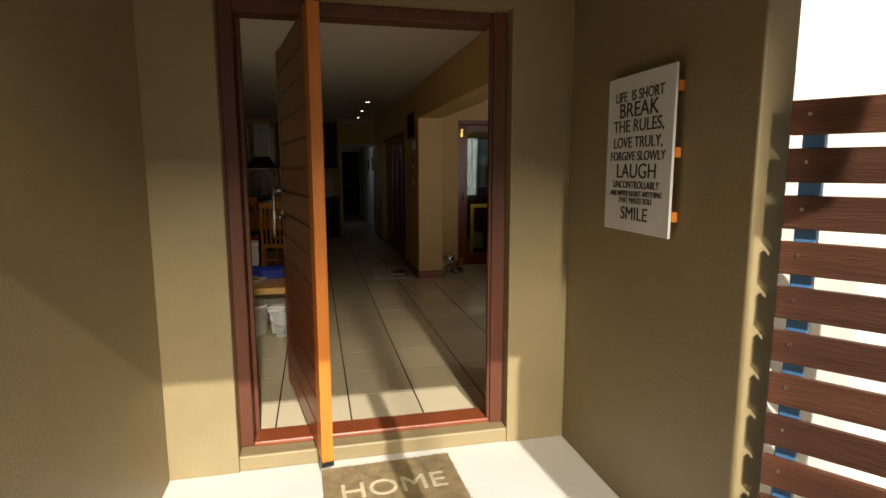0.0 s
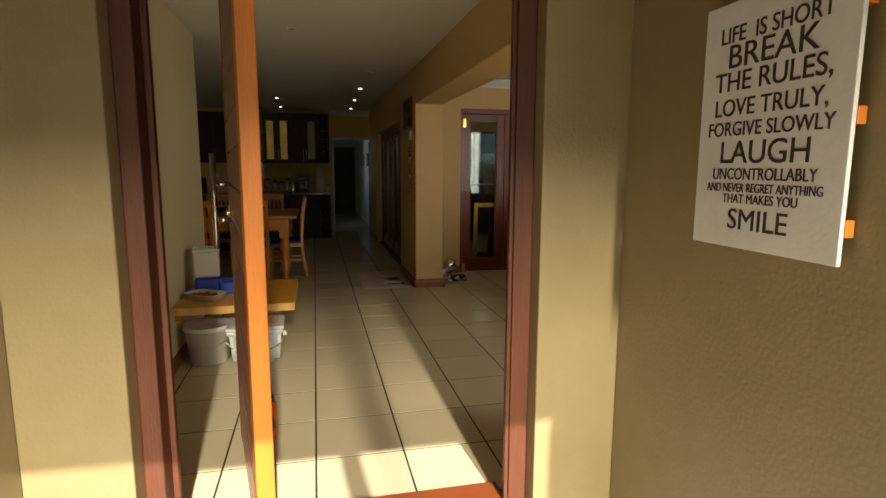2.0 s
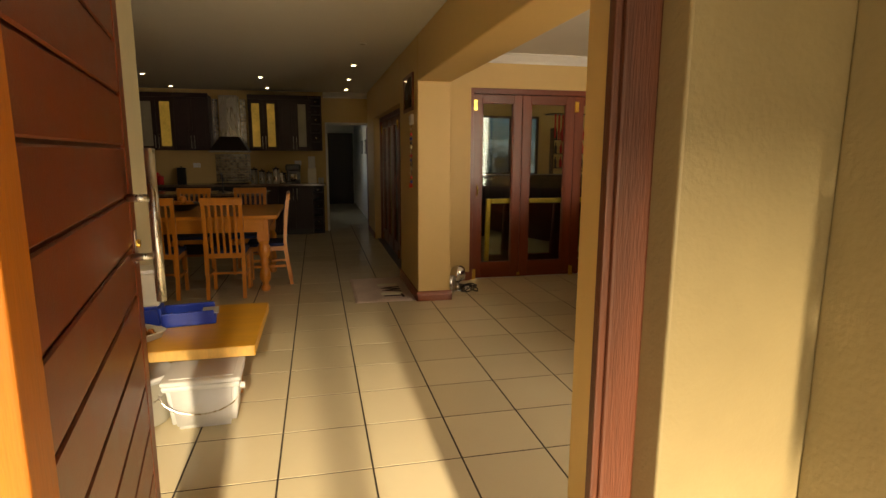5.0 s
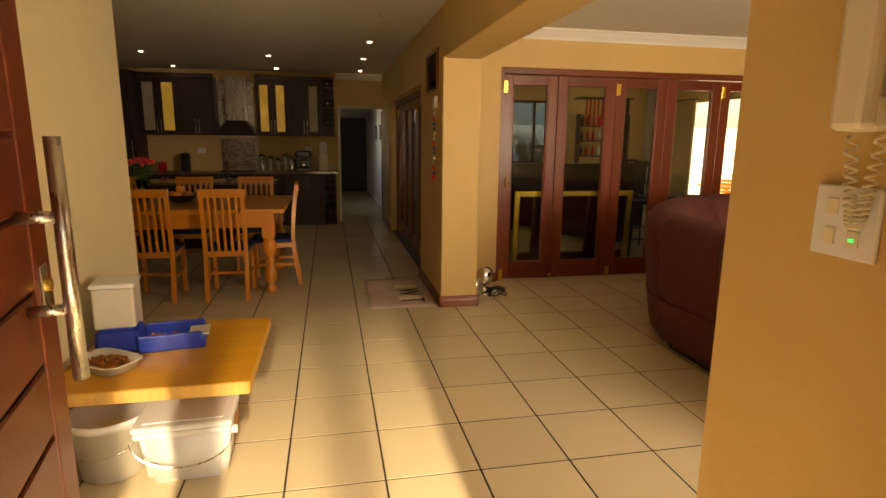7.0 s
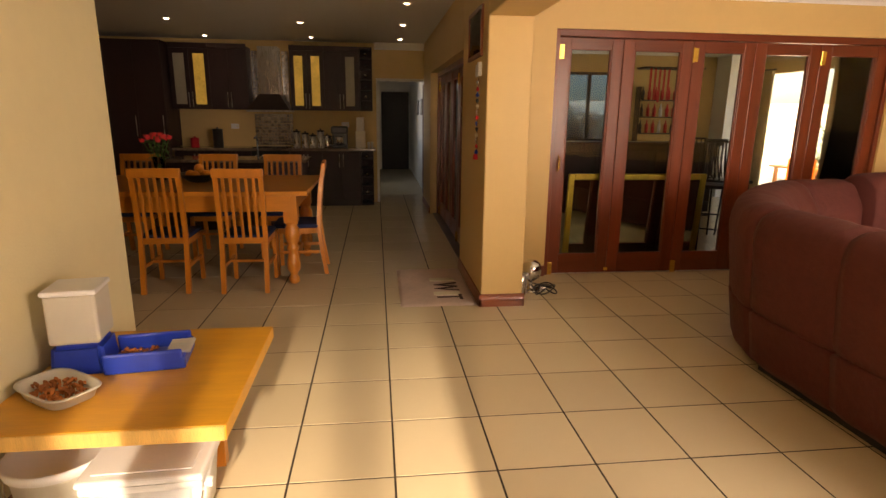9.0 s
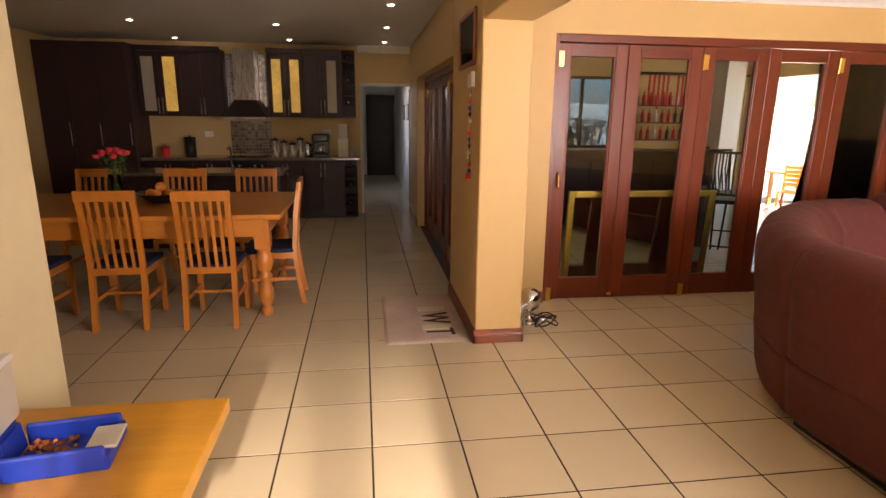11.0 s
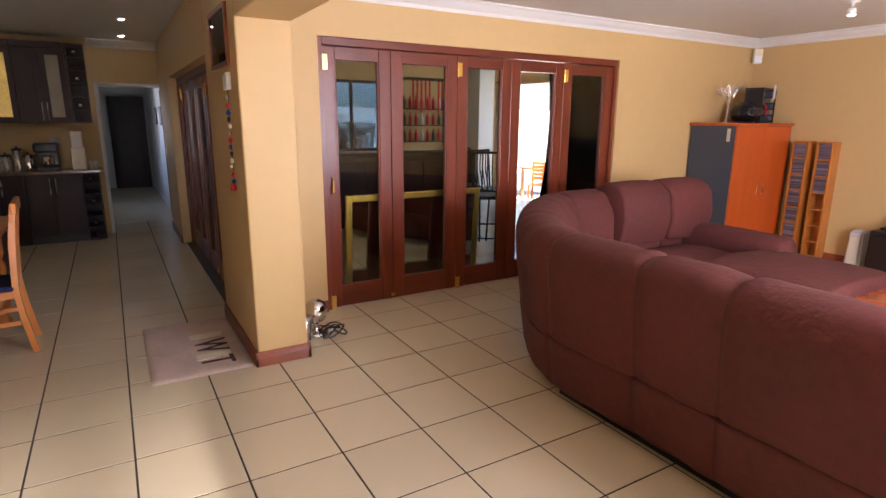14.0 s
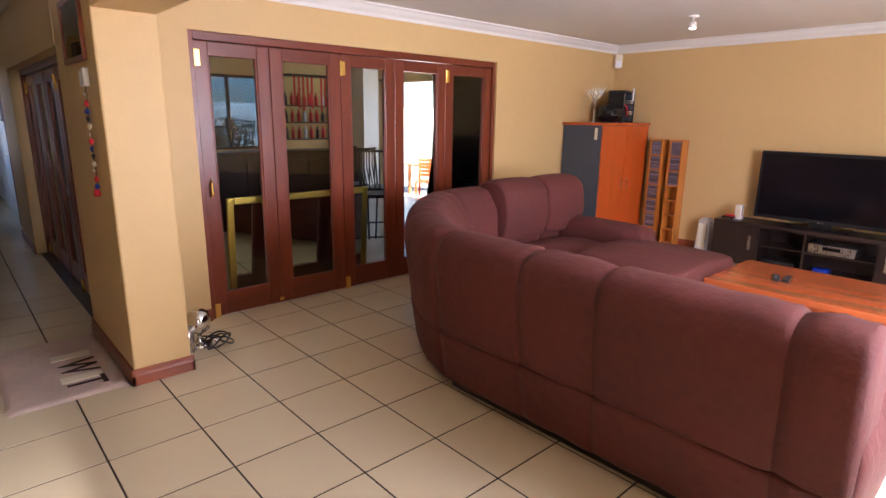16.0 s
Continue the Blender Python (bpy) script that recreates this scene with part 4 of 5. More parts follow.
def worktop():
    t = tagged(part("worktop", box((-4.2, 6.95, 0.882), (-0.06, 7.445, 0.922), 0.008), "granite"), "speckled brown granite kitchen worktop", "worktop")


worktop()


def tall_unit():
    t = thing("tall_cabinet", "tall dark wood pantry cabinet", "cabinet")
    part("carcass", box((-4.29, 6.85, 0.0), (-3.13, 6.948, 2.46)), "kit", t)
    part("side", box((-3.4, 6.949, 0.93), (-3.13, 7.44, 2.46)), "kit", t)
    for k in range(3):
        d = part("door", box((-4.28 + k * 0.383, 6.828, 0.1), (-3.9 + k * 0.383, 6.849, 2.4), 0.003), "kit", t)
        bar_handle(-3.93 + k * 0.383, 6.828, 1.1, 1.4, d)


tall_unit()


def cooker():
    t = thing("cooker", "black oven set under the worktop", "oven")
    part("body", box((-1.976, 7.0, 0.02), (-1.404, 7.43, 0.88)), "black", t)
    part("oven_door", box((-1.97, 6.98, 0.15), (-1.41, 6.999, 0.72), 0.006), "screen", t)
    part("door_handle", tube([(-1.92, 6.95, 0.69), (-1.46, 6.95, 0.69)], 0.01, 8), "steel", t)
    for x in (-1.9, -1.8, -1.58, -1.48):
        part("knob", tube([(x, 6.999, 0.8), (x, 6.97, 0.8)], 0.018, 12), "steel", t)
    part("hob", box((-1.96, 7.0, 0.923), (-1.42, 7.4, 0.935), 0.004), "screen", t)


cooker()


def extractor():
    t = thing("extractor_hood", "stainless steel chimney extractor hood", "extractor hood")
    part("chimney", box((-1.83, 7.15, 1.72), (-1.53, 7.43, 2.44), 0.004), "steel", t)
    bm = bmesh.new()
    lo = [(-2.0, 6.95, 1.5), (-1.36, 6.95, 1.5), (-1.36, 7.43, 1.5), (-2.0, 7.43, 1.5)]
    hi = [(-1.83, 7.14, 1.74), (-1.53, 7.14, 1.74), (-1.53, 7.43, 1.74), (-1.83, 7.43, 1.74)]
    a, b = [bm.verts.new(p) for p in lo], [bm.verts.new(p) for p in hi]
    for i in range(4):
        bm.faces.new((a[i], a[(i + 1) % 4], b[(i + 1) % 4], b[i]))
    bm.faces.new(a[::-1])
    bm.faces.new(b)
    part("canopy", bm, "blackwood", t, "dark canopy")
    part("rim", box((-2.0, 6.945, 1.47), (-1.36, 7.43, 1.499), 0.003), "steel", t)


extractor()
splash = thing("splashback", "square steel mosaic splashback behind the hob", "splashback", kind="structure")
for zone in ((-1.985, -1.375, 0.94, 1.46), (-1.985, -1.84, 1.5, 2.4), (-1.52, -1.375, 1.5, 2.4)):
    x = zone[0]
    while x + 0.05 <= zone[1] + 0.001:
        z = zone[2]
        while z + 0.05 <= zone[3]:
            k = part("tile", box((x + 0.002, 7.438, z + 0.002), (x + 0.048, 7.4485, z + 0.048)), "mosaic", splash) if not splash.children else None
            if k is None:
                k = new("tile", splash.children[0].data)
                k.parent = splash
                k.location = (x - splash_x, 0, z - splash_z)
            else:
                splash_x, splash_z = x, z
            z += 0.05
        x += 0.05


def canister(x, h, r=0.05, mt="steel", lab="stainless steel storage canister on the worktop", y=7.15):
    t = thing("canister", lab, "canister", pose(x, y, 0.922), "canisters on the worktop")
    part("body", lathe([(r * 0.95, 0), (r, 0.006), (r, h)], 20), mt, t, smooth=True)
    part("lid", lathe([(r * 1.04, h + 0.0005), (r * 1.04, h + 0.02), (r * 0.4, h + 0.026), (0.012, h + 0.03), (0.012, h + 0.045), (0.004, h + 0.05)], 20), "black" if mt == "steel" else mt, t, smooth=True)


for x, h in ((-1.3, 0.24), (-1.17, 0.21), (-1.05, 0.18), (-0.93, 0.25)):
    canister(x, h, 0.055)
canister(-2.5, 0.26, 0.075, "black", "dark glass storage jar on the worktop")
canister(-2.85, 0.12, 0.06, "red", "small red tin on the worktop")


def coffee_machine():
    t = thing("coffee_machine", "black coffee machine on the worktop", "coffee machine", pose(-0.63, 7.16, 0.922))
    part("base", box((-0.12, -0.14, 0), (0.12, 0.14, 0.05), 0.015), "black", t)
    part("body", box((-0.12, 0.02, 0.05), (0.12, 0.14, 0.3), 0.02), "black", t)
    part("head", box((-0.13, -0.13, 0.22), (0.13, 0.14, 0.34), 0.03, seg=3), "black", t)
    part("jug", lathe([(0.05, 0.051), (0.065, 0.08), (0.06, 0.17), (0.045, 0.18)], 18, (0, -0.06)), "chrome", t, smooth=True)


coffee_machine()


def kettle():
    t = thing("kettle", "chrome electric kettle on the worktop", "kettle", pose(-0.83, 7.2, 0.922))
    part("body", lathe([(0.075, 0), (0.08, 0.02), (0.07, 0.14), (0.05, 0.19), (0.02, 0.2), (0.012, 0.22)], 22), "chrome", t, smooth=True)
    part("handle", tube([(0.05, 0, 0.18), (0.12, 0, 0.17), (0.12, 0, 0.06), (0.075, 0, 0.04)], 0.01, 8), "black", t)
    part("spout", tube([(-0.06, 0, 0.13), (-0.1, 0, 0.18)], 0.014, 8), "chrome", t)


kettle()
t = thing("water_filter", "pale grey countertop water filter box", "water filter", pose(-0.3, 7.16, 0.922))
part("box", box((-0.075, -0.1, 0), (0.075, 0.1, 0.27), 0.012), "beige", t)
part("top_tank", box((-0.06, -0.08, 0.271), (0.06, 0.08, 0.48), 0.01), "clear", t)
part("tap", tube([(0, -0.1, 0.1), (0, -0.13, 0.1), (0, -0.13, 0.08)], 0.008, 8), "steel", t)
for x in (-0.17, -0.12):
    t = thing("glass_tumbler", "small clear tumbler on the worktop end", "glass", pose(x, 7.1, 0.922), "tumblers")
    part("cup", lathe([(0.018, 0), (0.022, 0.1), (0.02, 0.1), (0.016, 0.006)], 14), "clear", t, smooth=True)
for x, z in ((-0.55, 1.28), (-2.3, 1.24)):
    t = thing("power_socket", "white wall power socket", "socket", pose(x, 7.449, z), "kitchen sockets")
    part("plate", box((-0.06, -0.01, -0.04), (0.06, 0, 0.04), 0.003), "plastic", t)
    part("rocker", box((0.02, -0.013, -0.015), (0.045, -0.0102, 0.015), 0.001), "beige", t)


def island():
    t = thing("kitchen_island", "low dark wood kitchen island with granite top", "kitchen island")
    part("body", box((-2.9, 5.2, 0.0), (-0.98, 5.75, 0.85), 0.003), "kit", t)
    part("granite_top", box((-2.95, 5.15, 0.851), (-0.93, 5.8, 0.888), 0.006), "granite", t)
    for k in range(4):
        part("back_panel", box((-2.86 + k * 0.47, 5.185, 0.1), (-2.42 + k * 0.47, 5.199, 0.82), 0.004), "kit", t)
    part("tap", tube([(-1.6, 5.6, 0.888), (-1.6, 5.6, 1.1), (-1.6, 5.55, 1.16), (-1.6, 5.45, 1.14)], 0.012, 8), "black", t)


island()


def downlight(x, y, lamp_it=True):
    t = thing("downlight", "small recessed warm ceiling downlight", "downlight", pose(x, y, H), "ceiling downlights")
    part("bezel", lathe([(0.045, -0.001), (0.045, -0.008), (0.03, -0.01), (0.028, -0.002)], 20), "white", t, smooth=True)
    part("bulb", lathe([(0.026, -0.0095), (0.024, -0.013), (0.003, -0.015)], 16), "bulb" if lamp_it else "frost", t)
    if lamp_it:
        lamp("downlight_lamp", "SPOT", pose(x, y, H - 0.05), 0.16, (1.0, 0.78, 0.5), 0.03, spot=95)


for x, y in ((-2.53, 7.0), (-0.97, 5.5), (-0.99, 6.9), (0.28, 4.03), (0.3, 5.45), (0.33, 6.85), (-2.55, 5.5)):
    downlight(x, y)
downlight(-0.55, 0.6, False)
downlight(0.28, 2.6, False)

# passage fittings
fr = thing("door_frame", "white painted passage door frame", "door frame", kind="structure")
part("jamb", box((-0.04, 7.43, 0), (0.0, 7.61, 2.02), 0.004), "white", fr)
part("jamb", box((0.76, 7.43, 0), (0.8, 7.61, 2.02), 0.004), "white", fr)
part("head", box((0.0, 7.43, 1.985), (0.76, 7.61, 2.02), 0.004), "white", fr)
d = thing("passage_door", "closed dark wooden door at the passage end", "door", pose(0.1, 13.19, 0))
part("leaf", box((0, -0.05, 0), (0.72, -0.002, 2.02), 0.004), "door_d", d)
for z in (0.2, 1.1):
    part("panel", box((0.12, -0.06, z), (0.6, -0.051, z + 0.75), 0.006), "door_d", d)
d = thing("passage_door", "brown door standing open along the passage wall", "door", pose(0.8, 7.66, 0))
part("leaf", box((0, 0, 0.005), (0.04, 0.76, 1.98), 0.004), "leaf", d)
part("handle", tube([(-0.04, 0.68, 1.0), (-0.04, 0.58, 1.0)], 0.008, 8), "steel", d)
for y in (9.2, 10.3):
    p = thing("framed_picture", "small picture hung in the passage", "picture", pose(0.858, y, 1.6), "passage pictures")
    part("frame_bar", box((-0.02, -0.2, -0.15), (0, 0.2, 0.15), 0.004), "blackwood", p)
    part("print", box((-0.0225, -0.17, -0.12), (-0.0202, 0.17, 0.12)), "paper", p)


# ---- lounge ----
def cushion(prof, p0, p1, crown=0.02, end=0.04, n=10):
    """A padded bar: a closed (out, z) profile carried from p0 to p1 in plan, bulging between its ends. Out is to the left of the way."""
    a, b = Vector((*p0, 0)), Vector((*p1, 0))
    d = (b - a).normalized()
    L = (b - a).length
    left = Vector((-d.y, d.x, 0))
    cx, cz = sum(p[0] for p in prof) / len(prof), sum(p[1] for p in prof) / len(prof)
    bm = bmesh.new()
    rings = []
    for i in range(n + 1):
        u = 0.5 - 0.5 * math.cos(math.pi * i / n)
        e = min(u, 1 - u) * L
        k = 1.0 if e > end else math.sqrt(max(0.0, 1 - (1 - e / end) ** 2)) * 0.1 + 0.9
        sw = crown * math.sin(math.pi * u) ** 0.5
        ring = []
        for o, z in prof:
            q = Vector((o - cx, 0, z - cz))
            f = k + (sw / max(q.length, 0.05)) * (1 if i not in (0, n) else 0)
            oo, zz = cx + q.x * f, cz + q.z * f
            ring.append(bm.verts.new(a + d * (L * u) + left * oo + Vector((0, 0, max(zz, 0.035)))))
        rings.append(ring)
    m = len(prof)
    for r, s in zip(rings, rings[1:]):
        for j in range(m):
            bm.faces.new((r[j], r[(j + 1) % m], s[(j + 1) % m], s[j]))
    bm.faces.new(rings[0])
    bm.faces.new(rings[-1][::-1])
    bmesh.ops.recalc_face_normals(bm, faces=bm.faces[:])
    return bm


def rounded(points, r=0.04, k=3):
    """Rounds the corners of a closed profile."""
    out = []
    n = len(points)
    for i in range(n):
        p, q, s = Vector(points[i - 1]), Vector(points[i]), Vector(points[(i + 1) % n])
        a = q + (p - q).normalized() * min(r, (p - q).length * 0.45)
        b = q + (s - q).normalized() * min(r, (s - q).length * 0.45)
        for j in range(k + 1):
            t = j / k
            out.append(tuple((1 - t) ** 2 * a + 2 * t * (1 - t) * q + t * t * b))
    return out


def swept(prof, line, first, last, pinch, step=0.045):
    """Padding carried round a smooth plan line between two of its points, drawn in at its end seams, with soft gathers."""
    pts = [Vector((*p, 0)) for p in line]

    def at(k, u):
        p0, p1, p2, p3 = pts[max(k - 1, 0)], pts[k], pts[k + 1], pts[min(k + 2, len(pts) - 1)]
        return 0.5 * (2 * p1 + (p2 - p0) * u + (2 * p0 - 5 * p1 + 4 * p2 - p3) * u * u + (3 * p1 - p0 - 3 * p2 + p3) * u ** 3)

    run = []
    for k in range(first, last):
        n = max(4, int((pts[k + 1] - pts[k]).length / step))
        run += [(k, i / n) for i in range(n)]
    run.append((last - 1, 1.0))
    total = (pts[last] - pts[first]).length
    cx, cz = sum(p[0] for p in prof) / len(prof), sum(p[1] for p in prof) / len(prof)
    bm = bmesh.new()
    rings = []
    for k, u in run:
        c = at(k, u)
        d = (at(k, min(u + 0.02, 1.0)) - at(k, max(u - 0.02, 0.0))).normalized()
        left = Vector((-d.y, d.x, 0))
        e = min((c - pts[first]).length, (c - pts[last]).length)
        fall = math.exp(-e / 0.02)
        ring = []
        for o, z in prof:
            q = Vector((o - cx, z - cz))
            w = 0.004 * math.sin(c.x * 17 + c.y * 19 + z * 7) * math.sin(z * 11 + c.y * 6 + 1.3)
            w += 0.005 * math.exp(-e / 0.12) * math.sin(e * 95 + z * 5) * max(0.0, (z - 0.6) / 0.4)
            q = q * (1 + (w - pinch * fall) / max(q.length, 0.08))
            ring.append(bm.verts.new(c + left * (cx + q.x) + Vector((0, 0, cz + q.y))))
        rings.append(ring)
    m = len(prof)
    for a, b in zip(rings, rings[1:]):
        for j in range(m):
            bm.faces.new((a[j], a[(j + 1) % m], b[(j + 1) % m], b[j]))
    bm.faces.new(rings[0])
    bm.faces.new(rings[-1][::-1])
    bmesh.ops.recalc_face_normals(bm, faces=bm.faces[:])
    return bm


def sofa():
    t = thing("corner_sofa", "large maroon suede corner sofa with reclining chaise", "sofa")
    # profiles: out is away from the sitter
    lower = rounded([(-0.04, 0.045), (0.015, 0.1), (0.06, 0.385), (-0.2, 0.4), (-0.26, 0.06)], 0.022)
    upper = rounded([(0.052, 0.365), (0.082, 0.6), (0.11, 0.84), (0.075, 0.955), (-0.03, 0.995), (-0.17, 0.97), (-0.29, 0.8), (-0.31, 0.42)], 0.05)
    # plan of the outer back, walked so that the outside lies on the left
    line = [(2.13, -1.2), (2.13, -0.976), (2.13, -0.24), (2.13, 0.19), (2.13, 0.78), (2.27, 1.16), (2.53, 1.52), (2.86, 1.86), (3.24, 2.1), (3.76, 2.16), (4.36, 2.16), (4.95, 2.16)]
    for a, b in ((0, 1), (1, 2), (2, 3), (3, 4), (4, 8), (8, 9), (9, 10), (10, 11)):
        part("back_panel", swept(lower, line, a, b, 0.006), "sofa", t, smooth=True)
        part("backrest", swept(upper, line, a, b, 0.014), "sofa", t, smooth=True)
    seat = rounded([(-0.3, 0.08), (-0.3, 0.44), (-0.6, 0.47), (-0.98, 0.45), (-1.0, 0.1)], 0.06)
    for p, q in (((2.13, -1.0), (2.13, -0.2)), ((2.13, -0.2), (2.13, 0.75)), ((3.24, 2.12), (3.8, 2.16)), ((3.8, 2.16), (4.66, 2.16))):
        part("seat_cushion", cushion(seat, p, q, 0.015, 0.06), "sofa", t, smooth=True)
    wedge = bmesh.new()
    ring = [(2.45, 0.7), (2.62, 1.2), (2.95, 1.62), (3.3, 1.85), (3.3, 1.2), (3.1, 0.75)]
    lo, hi = [wedge.verts.new((x, y, 0.08)) for x, y in ring], [wedge.verts.new((x, y, 0.45)) for x, y in ring]
    for i in range(len(ring)):
        wedge.faces.new((lo[i], lo[(i + 1) % 6], hi[(i + 1) % 6], hi[i]))
    wedge.faces.new(hi)
    wedge.faces.new(lo[::-1])
    bmesh.ops.recalc_face_normals(wedge, faces=wedge.faces[:])
    bmesh.ops.bevel(wedge, geom=[e for e in wedge.edges if all(v.co.z > 0.4 for v in e.verts)], offset=0.05, segments=3, affect="EDGES")
    part("corner_seat", wedge, "sofa", t, smooth=True)
    arm = rounded([(0.0, 0.05), (0.02, 0.5), (-0.03, 0.62), (-0.16, 0.65), (-0.28, 0.6), (-0.27, 0.05)], 0.06)
    part("armrest", cushion(arm, (4.95, 1.9), (4.95, 0.95), 0.015, 0.08), "sofa", t, smooth=True)
    part("armrest", cushion(arm, (3.05, -1.2), (2.2, -1.2), 0.01, 0.06), "sofa", t, smooth=True)
    chaise = rounded([(0.0, 0.28), (0.01, 0.46), (-0.06, 0.53), (-0.6, 0.56), (-1.0, 0.53), (-1.06, 0.44), (-1.04, 0.28)], 0.06)
    part("chaise_pad", cushion(chaise, (4.86, 1.1), (4.86, 0.2), 0.025, 0.16, 14), "sofa", t, "raised footrest pad", True)
    pillow = rounded([(-0.02, 0.7), (0.0, 0.93), (-0.08, 1.03), (-0.25, 1.045), (-0.38, 0.97), (-0.42, 0.72), (-0.37, 0.5)], 0.07)
    for p, q in (((3.74, 2.16), (4.34, 2.16)), ((4.36, 2.16), (4.94, 2.16))):
        part("head_cushion", cushion(pillow, p, q, 0.02, 0.08, 14), "sofa", t, "plump headrest cushion", True)
    part("footrest_frame", box((3.95, 0.5, 0.0), (4.7, 1.1, 0.3)), "black", t)
    part("plinth", box((2.2, -1.16, 0.0), (3.0, 0.8, 0.06)), "black", t, "dark recessed base")
    part("plinth", box((3.2, 1.35, 0.0), (4.9, 2.06, 0.06)), "black", t, "dark recessed base")


sofa()


def coffee_table():
    t = thing("coffee_table", "low reddish cherry wood coffee table", "coffee table")
    part("tabletop", box((4.22, -1.3, 0.405), (5.1, 0.19, 0.45), 0.008), "cherry_h", t)
    part("shelf", box((4.3, -1.22, 0.12), (5.02, 0.11, 0.145), 0.004), "cherry_h", t)
    for x in (4.28, 4.98):
        for y in (-1.22, 0.06):
            part("leg", box((x, y, 0), (x + 0.06, y + 0.06, 0.404), 0.004), "cherry", t)
    part("apron", box((4.26, -1.26, 0.33), (4.285, 0.15, 0.404), 0.002), "cherry_h", t)
    part("apron", box((5.035, -1.26, 0.33), (5.06, 0.15, 0.404), 0.002), "cherry_h", t)


coffee_table()
for i, (x, y, a) in enumerate(((4.62, -0.18, 20), (4.64, -0.25, 8))):
    r = thing("remote_control", "black remote control on the coffee table", "remote control", pose(x, y, 0.45, 0, 0, a), "remote controls")
    part("case", box((-0.085, -0.023, 0), (0.085, 0.023, 0.022), 0.006), "black", r)
    for k in range(6):
        part("button", box((-0.06 + 0.02 * k, -0.01, 0.0225), (-0.05 + 0.02 * k, 0.01, 0.0245)), "grey", r)


def cabinet():
    t = thing("office_cabinet", "tall grey cabinet with orange cherry double doors", "cabinet")
    part("body", box((5.98, 2.28, 0.0), (7.06, 2.83, 1.53), 0.003), "grey", t)
    for x0, x1 in ((5.985, 6.518), (6.522, 7.055)):
        d = part("door", box((x0, 2.258, 0.06), (x1, 2.279, 1.525), 0.003), "cherry", t)
        hx = x1 - 0.06 if x0 < 6.2 else x0 + 0.06
        part("handle", tube([(hx, 2.25, 0.75), (hx, 2.235, 0.77), (hx, 2.235, 0.85), (hx, 2.25, 0.87)], 0.005, 8), "steel", d)
    part("top", box((5.96, 2.245, 1.531), (7.08, 2.84, 1.56), 0.004), "cherry", t, "cherry wood top panel")
    part("tag", box((5.972, 2.33, 1.36), (5.979, 2.37, 1.5), 0.002), "beige", t, "pale paper tag")


cabinet()


def wire_tree():
    t = thing("wire_tree", "bare silver wire tree ornament on the cabinet", "ornament", pose(6.2, 2.55, 1.56))
    part("base", lathe([(0.05, 0), (0.05, 0.01), (0.01, 0.015)], 16), "steel", t)
    part("trunk", tube([(0, 0, 0.01), (0.01, 0, 0.15), (0, 0, 0.27)], 0.014, 8), "steel", t)
    rng = random.Random(9)
    for i in range(9):
        a = i * 0.7
        e = Vector((0.15 * math.cos(a), 0.15 * math.sin(a) * 0.6, 0.36 + rng.uniform(-0.03, 0.06)))
        b = part("branch", tube([(0, 0, 0.26), tuple(e * 0.5 + Vector((0, 0, 0.17))), tuple(e)], 0.004, 5), "steel", t)
        for k in range(4):
            f = e + Vector((rng.uniform(-0.06, 0.06), rng.uniform(-0.06, 0.06), rng.uniform(-0.01, 0.06)))
            part("twig", tube([tuple(e * (0.6 + 0.1 * k) + Vector((0, 0, 0.17 * (0.4 - 0.1 * k)))), tuple(f)], 0.002, 4), "steel", b)


wire_tree()


def helmet():
    t = thing("motorcycle_helmet", "glossy black motorcycle helmet on the cabinet", "helmet", pose(6.46, 2.5, 1.56))
    bm = bmesh.new()
    bmesh.ops.create_uvsphere(bm, u_segments=24, v_segments=16, radius=0.135)
    for v in bm.verts:
        v.co.z = max(v.co.z, -0.11) + 0.11
        v.co.y *= 1.15
    part("shell", bm, "screen", t, smooth=True)
    part("visor", box((-0.1, -0.158, 0.09), (0.1, -0.1, 0.17), 0.02), "black", t)
    part("neck_roll", lathe([(0.11, 0.0), (0.12, 0.008), (0.1, 0.02)], 20), "black", t)


helmet()


def pc_case():
    t = thing("computer_case", "open black desktop computer case showing its boards", "computer", pose(6.78, 2.52, 1.56, 0, 0, 12))
    for a, b in (((-0.22, -0.1, 0), (0.22, 0.1, 0.012)), ((-0.22, -0.1, 0.38), (0.22, 0.1, 0.4)), ((-0.22, 0.088, 0.013), (0.22, 0.1, 0.379)), ((0.2, -0.1, 0.013), (0.22, 0.087, 0.379)), ((-0.22, -0.1, 0.013), (-0.205, 0.087, 0.379))):
        part("panel", box(a, b, 0.003), "black", t)
    part("motherboard", box((-0.18, 0.07, 0.05), (0.06, 0.082, 0.34)), "green", t, "green circuit board")
    part("power_supply", box((-0.2, -0.06, 0.27), (-0.06, 0.06, 0.37), 0.003), "steel", t)
    for k in range(5):
        part("drive_bay", box((0.08, -0.09, 0.03 + 0.07 * k), (0.19, 0.06, 0.085 + 0.07 * k), 0.003), "steel" if k % 2 else "grey", t)
    part("fan", tube([(-0.06, 0.06, 0.2), (-0.06, 0.02, 0.2)], 0.045, 16), "grey", t)
    part("cable", tube([(-0.1, -0.02, 0.27), (-0.02, -0.08, 0.2), (0.06, -0.06, 0.1), (0.1, -0.07, 0.06)], 0.007, 6), "red", t)
    part("cable", tube([(-0.12, 0.0, 0.27), (-0.1, -0.06, 0.15), (0.08, -0.05, 0.2)], 0.006, 6), "brass", t)
    part("paper_tag", box((0.1, -0.106, 0.28), (0.16, -0.101, 0.44), 0.001), "plastic", t, "white paper strip")


pc_case()


